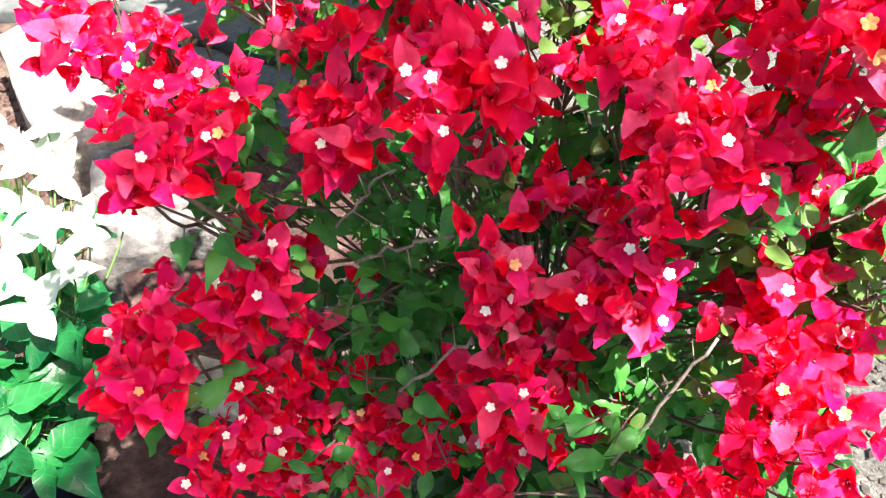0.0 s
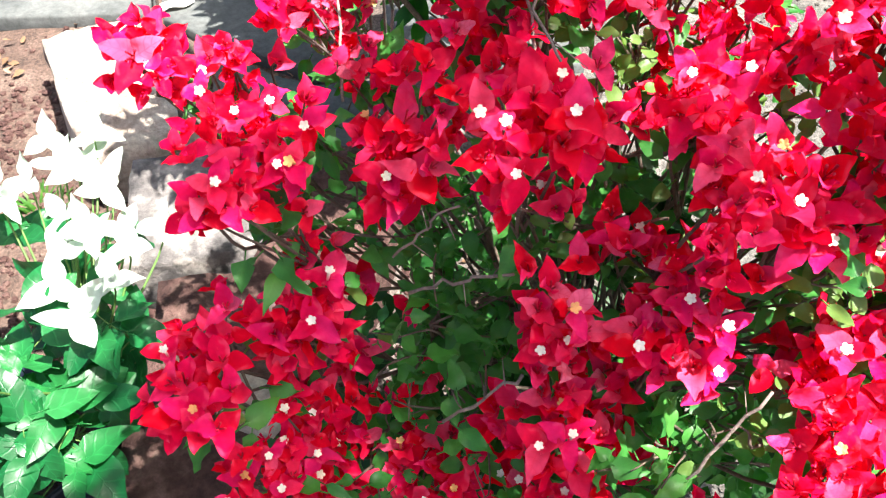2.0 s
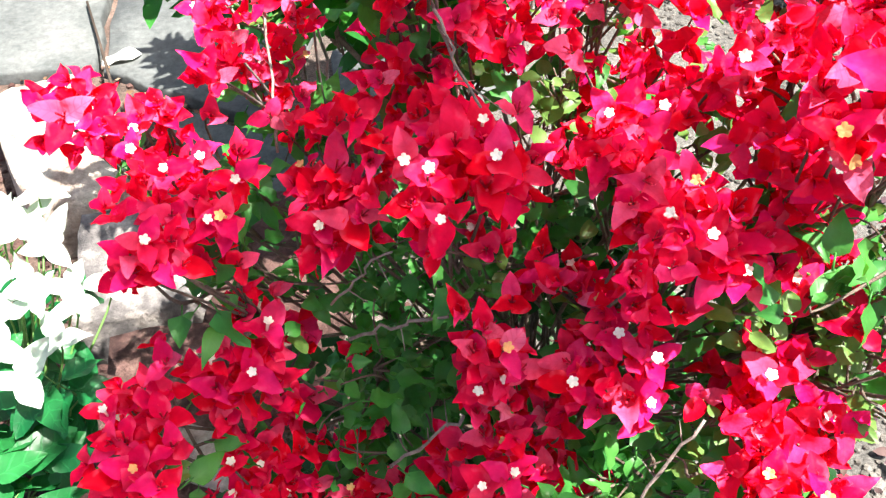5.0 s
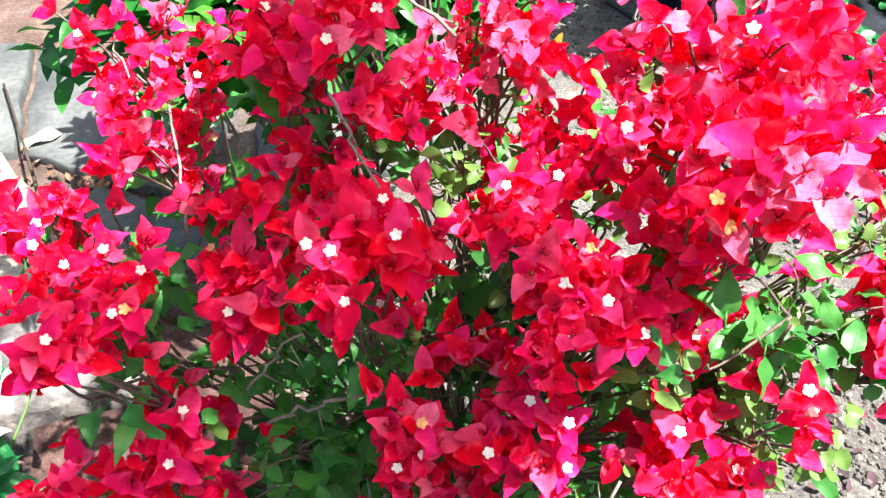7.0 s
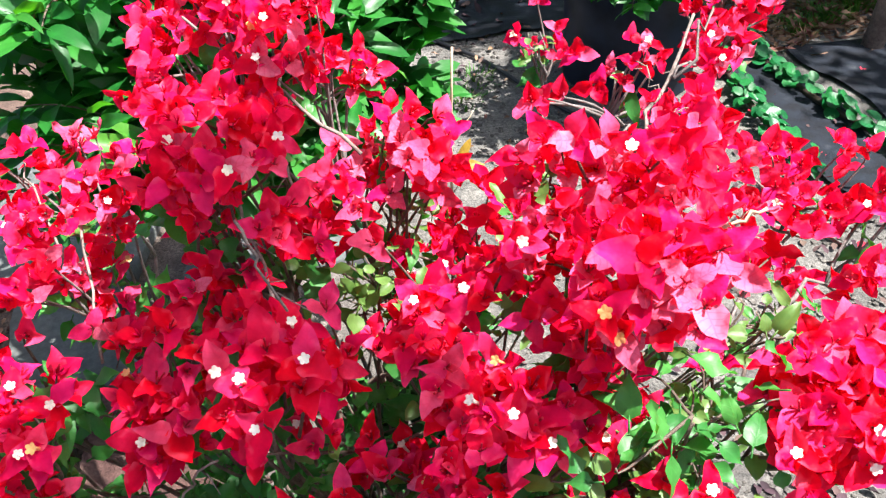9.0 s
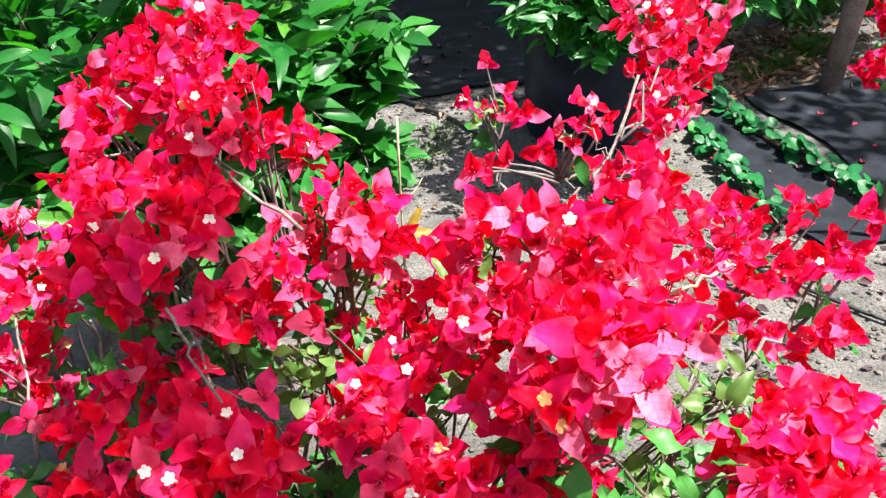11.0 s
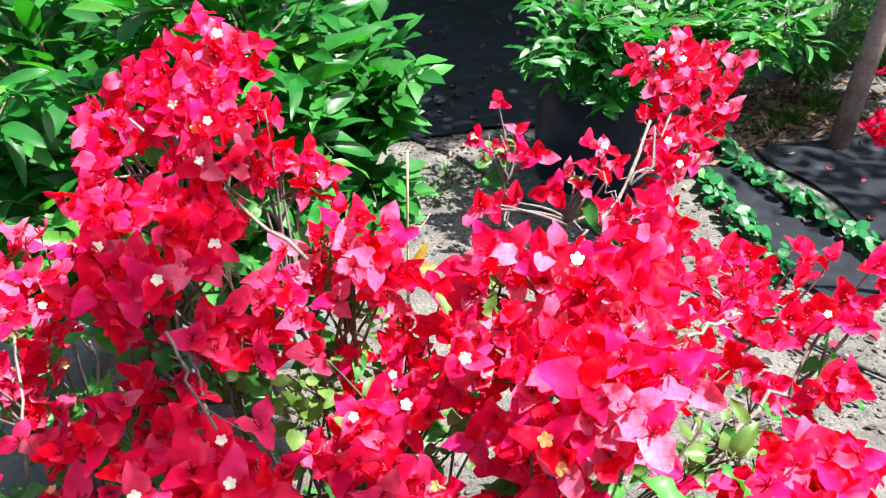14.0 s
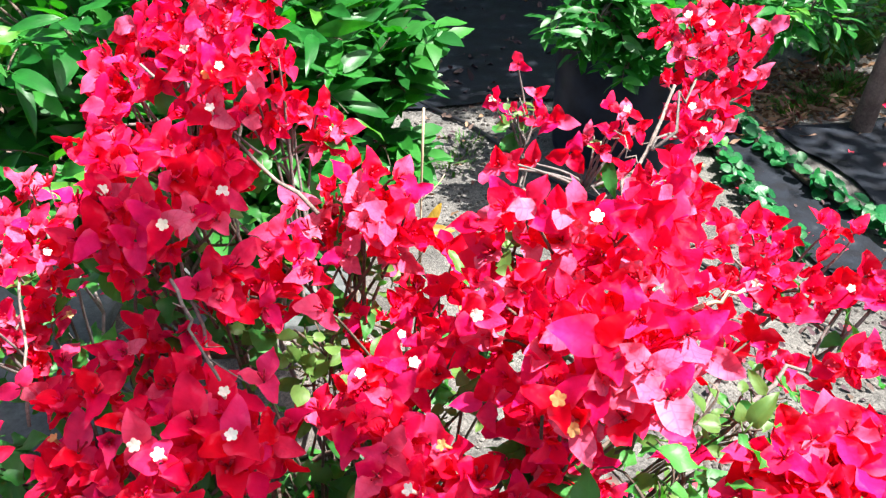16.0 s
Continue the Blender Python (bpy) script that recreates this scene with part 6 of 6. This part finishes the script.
# ---- litter ----
def litter(name, label, mat, count, spread, length, width, seed):
    """Fallen leaves or petals lying about, far too many to count."""
    rng = random.Random(seed)
    bm = bmesh.new()
    for _ in range(count):
        x0, y0, sx, sy = rng.choice(spread)
        x, y = rng.gauss(x0, sx), rng.gauss(y0, sy)
        m = facing((x, y, ground_height(x, y) + rng.uniform(0.006, 0.014)), (rng.gauss(0, 0.3), rng.gauss(0, 0.3), 1), rng.uniform(0, 6.28), 0, rng.uniform(0.6, 1.2))
        blade(bm, m, length, width, 0.5, 0.7, rng.uniform(0.1, 0.7), rng.uniform(-0.5, 0.6), 0.08, rng.uniform(0, 6), 4, 2)
    ob = new(name, finish(bm, name, mat))
    return tagged(ob, label, "litter", kind="stuff")


litter("dead_leaves", "dark curled dead leaves scattered on the soil", DARK_LITTER, 420, ((1.2, 1.5, 0.22, 0.2), (1.0, 1.0, 0.3, 0.2), (0.7, 0.8, 0.2, 0.2), (1.5, 1.6, 0.2, 0.3)), 0.035, 0.016, 1)
litter("dry_leaves", "brown dry leaves and twigs on the slabs and soil", DRY_LEAF, 300, ((-0.72, 1.85, 0.10, 0.08), (-0.55, 1.78, 0.10, 0.08), (-1.1, 1.85, 0.25, 0.06), (0.8, 2.6, 0.3, 0.3), (-0.3, 0.9, 0.2, 0.2)), 0.035, 0.014, 2)
litter("dry_twigs", "tangle of dry brown twigs and leaves on shaded soil", DRY_LEAF, 1000, ((1.9, 2.85, 0.22, 0.10), (2.2, 2.9, 0.22, 0.1), (1.7, 2.95, 0.15, 0.1), (2.35, 3.15, 0.2, 0.12), (2.0, 3.15, 0.2, 0.12)), 0.11, 0.007, 4)
litter("mat_litter", "small dark dead leaves lying on the shaded weed mat", DARK_LITTER, 160, ((1.1, 3.7, 0.25, 0.35), (0.8, 3.4, 0.25, 0.25), (1.3, 4.2, 0.25, 0.3)), 0.055, 0.022, 6)
litter("fallen_petals", "faded red petals fallen on the soil", FALLEN, 60, ((1.2, 1.5, 0.25, 0.25), (1.9, 2.2, 0.4, 0.3), (0.8, 0.8, 0.2, 0.2)), 0.03, 0.02, 3)


def clods(name, label, mat, count, spread, size, seed):
    """Pebbles and crumbs of soil lying about, far too many to count."""
    rng = random.Random(seed)
    verts, faces = [], []
    for _ in range(count):
        x0, x1, y0, y1 = rng.choice(spread)
        x, y = rng.uniform(x0, x1), rng.uniform(y0, y1)
        r = size * rng.uniform(0.3, 1.0) ** 2 + 0.0015
        z = ground_height(x, y) + 0.2 * r
        spin, n = rng.uniform(0, 6.28), len(verts)
        for ring, (q, h) in enumerate(((1.0, -0.3), (0.85, 0.35))):
            for k in range(5):
                a, w = spin + 1.257 * k + 0.4 * ring, r * q * rng.uniform(0.7, 1.2)
                verts.append((x + w * math.cos(a), y + w * math.sin(a), z + r * h * rng.uniform(0.8, 1.2)))
        verts.append((x, y, z + 0.65 * r))
        for k in range(5):
            j = (k + 1) % 5
            faces += [(n + k, n + j, n + 5 + j, n + 5 + k), (n + 5 + k, n + 5 + j, n + 10)]
    me = bpy.data.meshes.new(name)
    me.from_pydata(verts, [], faces)
    me.materials.append(mat)
    return tagged(new(name, me), label, "gravel", kind="stuff")


clods("red_gravel", "reddish brown crumbs of laterite and small stones on the soil", RED_STONE, 2600, ((-1.5, -0.6, 0.3, 2.0), (-1.3, -0.7, 0.9, 1.7), (-0.7, 0.0, 0.3, 1.5)), 0.013, 11)
GREY_CRUMB = mineral("grey soil crumb", [(0.3, (0.040, 0.038, 0.035)), (0.5, (0.096, 0.088, 0.080)), (0.7, (0.224, 0.208, 0.192))], 30.0, 120.0, 0.95, 0.6, 0.004)
clods("soil_crumbs", "grey crumbs of dry soil and grit among the litter", GREY_CRUMB, 6000, ((0.1, 1.7, 0.4, 1.4), (0.6, 1.75, 1.3, 2.4), (0.5, 1.3, 2.2, 3.3), (0.4, 1.0, 0.4, 1.0)), 0.009, 12)


# ---- dead twig and a bleached leaf on the slabs ----
bm = bmesh.new()
tube(bm, [(-1.008, 2.280, 0.050), (-0.894, 2.010, 0.070), (-0.769, 1.711, 0.120), (-0.676, 1.482, 0.180), (-0.643, 1.371, 0.170)], 0.0035, 0.0055, 6, 0.2)
dead_twig = new("dead_twig", finish(bm, "dead_twig", DARK_BARK))
tagged(dead_twig, "thin black dead twig lying over the slabs and the pale stone", "twig")
BLEACHED = leafy("bleached leaf", [(0.50, 0.50, 0.47), (0.58, 0.57, 0.52)], (1, 0.9, 0.7), 0.1, 0.7, 0.2, 90.0)
bm = bmesh.new()
blade(bm, Matrix.Identity(4), 0.12, 0.045, 0.6, 0.7, 0.25, 0.3, 0.05, 1.0, 8)
bleached_leaf = new("dead_leaf", finish(bm, "dead_leaf", BLEACHED))
place(bleached_leaf, None, facing((-0.795, 2.023, 0.040), (0.1, -0.1, 1), 2.7, 0.0))
tagged(bleached_leaf, "bleached white dead leaf lying on the slate slab", "leaf")


# ---- another red bougainvillea further along ----
neighbour = thing("bougainvillea_bush", (1.75, 1.75, 0.0), "second bougainvillea bush with crimson bracts near the post", "flowering shrub")
bm = bmesh.new()
tube(bm, bezier((0, 0, -0.02), (0.01, 0, 0.15), (-0.02, 0, 0.3), (-0.02, 0, 0.44), 7), 0.013, 0.007, 7, 0.1)
part("trunk", bm, BARK, neighbour, "", (1.75, 1.75, 0.0))
grow(neighbour, ((1.585, 1.76, 0.68, 90, 1.1, 0), (1.60, 1.76, 0.65, 20, 1.1, 0), (1.595, 1.77, 0.71, 150, 1.1, 0), (1.62, 1.75, 0.68, 60, 1.3, 0), (1.63, 1.76, 0.70, 100, 1.3, 0)), None, None, 3, 1.0, 1.0)
grow(neighbour, ((1.62, 1.80, 0.53, 80, 1.3, 0), (1.65, 1.79, 0.50, 200, 1.3, 0), (1.66, 1.80, 0.55, 40, 1.3, 0), (1.70, 1.79, 0.53, 120, 1.3, 0)), None, None, 3, 1.0, 1.0)

# ---- a dry stalk with a yellow leaf ----
stalk = thing("dry_stalk", (0.222, 0.80, 0.0), "thin pale dry upright stalk with two yellowing leaves", "plant stalk")
bm = bmesh.new()
tube(bm, bezier((0, 0, -0.01), (0.002, 0.0, 0.4), (-0.002, 0.004, 0.8), (0.006, 0.02, 1.025), 14), 0.0024, 0.0012, 6, 0.2)
tube(bm, bezier((0.003, 0.008, 0.925), (0.010, 0.010, 0.935), (0.022, 0.012, 0.938), (0.028, 0.014, 0.952), 5), 0.0009, 0.0005, 5)
part("stem", bm, DRY_STEM, stalk, "", (0.222, 0.80, 0.0))
YELLOW_LEAVES = blades("yellow_leaf", YELLOW_LEAF, 2, length=0.040, width=0.012, low=0.6, high=0.8, fold=0.35, curl=0.15, wave=0.02, rows=8)
piece("yellow_leaf", YELLOW_LEAVES[0], stalk, along((0.226, 0.806, 0.886), (0.256, 0.822, 0.923), (0.2, -0.8, 0.5)))
piece("yellow_leaf", YELLOW_LEAVES[1], stalk, along((0.224, 0.806, 0.889), (0.250, 0.806, 0.888), (0.1, -0.5, 0.85)))


# ---- unseen trees, added to shade the bush and the ground ----
random.seed(9)
def added_shade_tree(x, y, boughs):
    """An added, unseen tree; its boughs are placed to shade part of the bush and the ground behind."""
    tree = thing("added_shade_tree", (x, y, 0.0), "added unseen tree whose leafy boughs shade the bush and the ground", "tree", "shade trees")
    base = Vector((x, y, 0.0))
    bm = bmesh.new()
    tube(bm, bezier((0, 0, -0.1), (0.05, 0, 1.0), (-0.05, 0.1, 2.0), (0.0, 0.1, 3.2), 12), 0.15, 0.08, 12, 0.06)
    part("trunk", bm, BARK, tree, "", base)
    for centre, reach, count in boughs:
        centre, reach = Vector(centre), Vector(reach)
        bm = bmesh.new()
        start = base + Vector((0, 0.1, min(3.0, max(1.6, centre.z * 0.9))))
        tube(bm, [p - base for p in bezier(start, start.lerp(centre, 0.3) + Vector((0, 0, 0.4)), start.lerp(centre, 0.7) + Vector((0, 0, 0.25)), centre, 10)], 0.035, 0.008, 7, 0.08)
        limb = part("limb", bm, BARK, tree, "", base)
        bm = bmesh.new()
        for _ in range(count):
            d = jitter(1.0).normalized() * random.random() ** 0.4
            p = centre + Vector((d.x * reach.x, d.y * reach.y, d.z * reach.z))
            blade(bm, Matrix.Translation(-base) @ facing(p, Vector((0, 0, 1)) + jitter(0.5), random.uniform(0, 6.28), 0.0, random.uniform(0.7, 1.3)), 0.10, 0.045, 0.6, 0.8, 0.15, 0.3, 0.0, 0.0, 3, 2)
        tagged(part("foliage", bm, SHRUB_MASS, limb, "dense green leaves", base), kind="stuff")
    return tree


# invented tree; its near boughs stand in for the camera holder's shadow
added_shade_tree(-0.9, -2.0, (((0.845, 0.01, 3.30), (0.255, 0.19, 0.15), 115), ((0.88, 0.25, 3.30), (0.09, 0.13, 0.12), 30), ((1.00, -0.09, 3.30), (0.14, 0.07, 0.12), 28), ((-1.0, -2.1, 3.6), (1.0, 0.9, 0.55), 2600), ((-1.7, -2.7, 3.3), (0.8, 0.8, 0.45), 1600)))
# out of view; boughs set to darken the potted shrub, weed mats and soil
added_shade_tree(5.2, 2.4, (((2.44, 3.43, 3.2), (1.05, 1.0, 0.3), 5200), ((3.64, 1.98, 3.2), (0.75, 0.75, 0.3), 650), ((3.29, 2.68, 3.2), (0.65, 0.5, 0.3), 1000), ((2.46, 2.50, 3.2), (0.5, 0.35, 0.25), 190), ((2.0, 4.7, 2.5), (1.7, 1.1, 0.35), 5000), ((5.3, 2.5, 3.7), (1.0, 1.0, 0.6), 2600)))


# ---- unseen hedges, added to block low sky light and its reflection ----
def hedge(a, b, height, depth, count, label):
    """An added, unseen dense dark hedge along a line, to cut sky light; its leaves far too many to count."""
    a, b = Vector((*a, 0)), Vector((*b, 0))
    side = (b - a).cross(Vector((0, 0, 1))).normalized()
    bm = bmesh.new()
    for _ in range(count):
        p = a.lerp(b, random.random()) + side * random.gauss(0, depth) + Vector((0, 0, height * random.random() ** 0.8 * random.uniform(0.85, 1.1)))
        blade(bm, facing(p, side * random.choice((-1, 1)) + Vector((0, 0, 0.6)) + jitter(0.5), random.uniform(0, 6.28), 0.0, random.uniform(0.7, 1.3)), 0.24, 0.13, 0.55, 0.8, 0.15, 0.3, 0.0, 0.0, 3, 2)
    return tagged(new("hedge", finish(bm, "hedge", SHRUB_MASS)), label, "hedge", kind="stuff")


hedge((-3.5, 7.2), (6.8, 6.4), 3.0, 0.3, 5200, "unseen dark green hedge added at the back to cut low sky light")
hedge((6.6, 6.2), (6.9, -0.5), 2.6, 0.3, 2600, "unseen dark green hedge added along the side to cut low sky light")
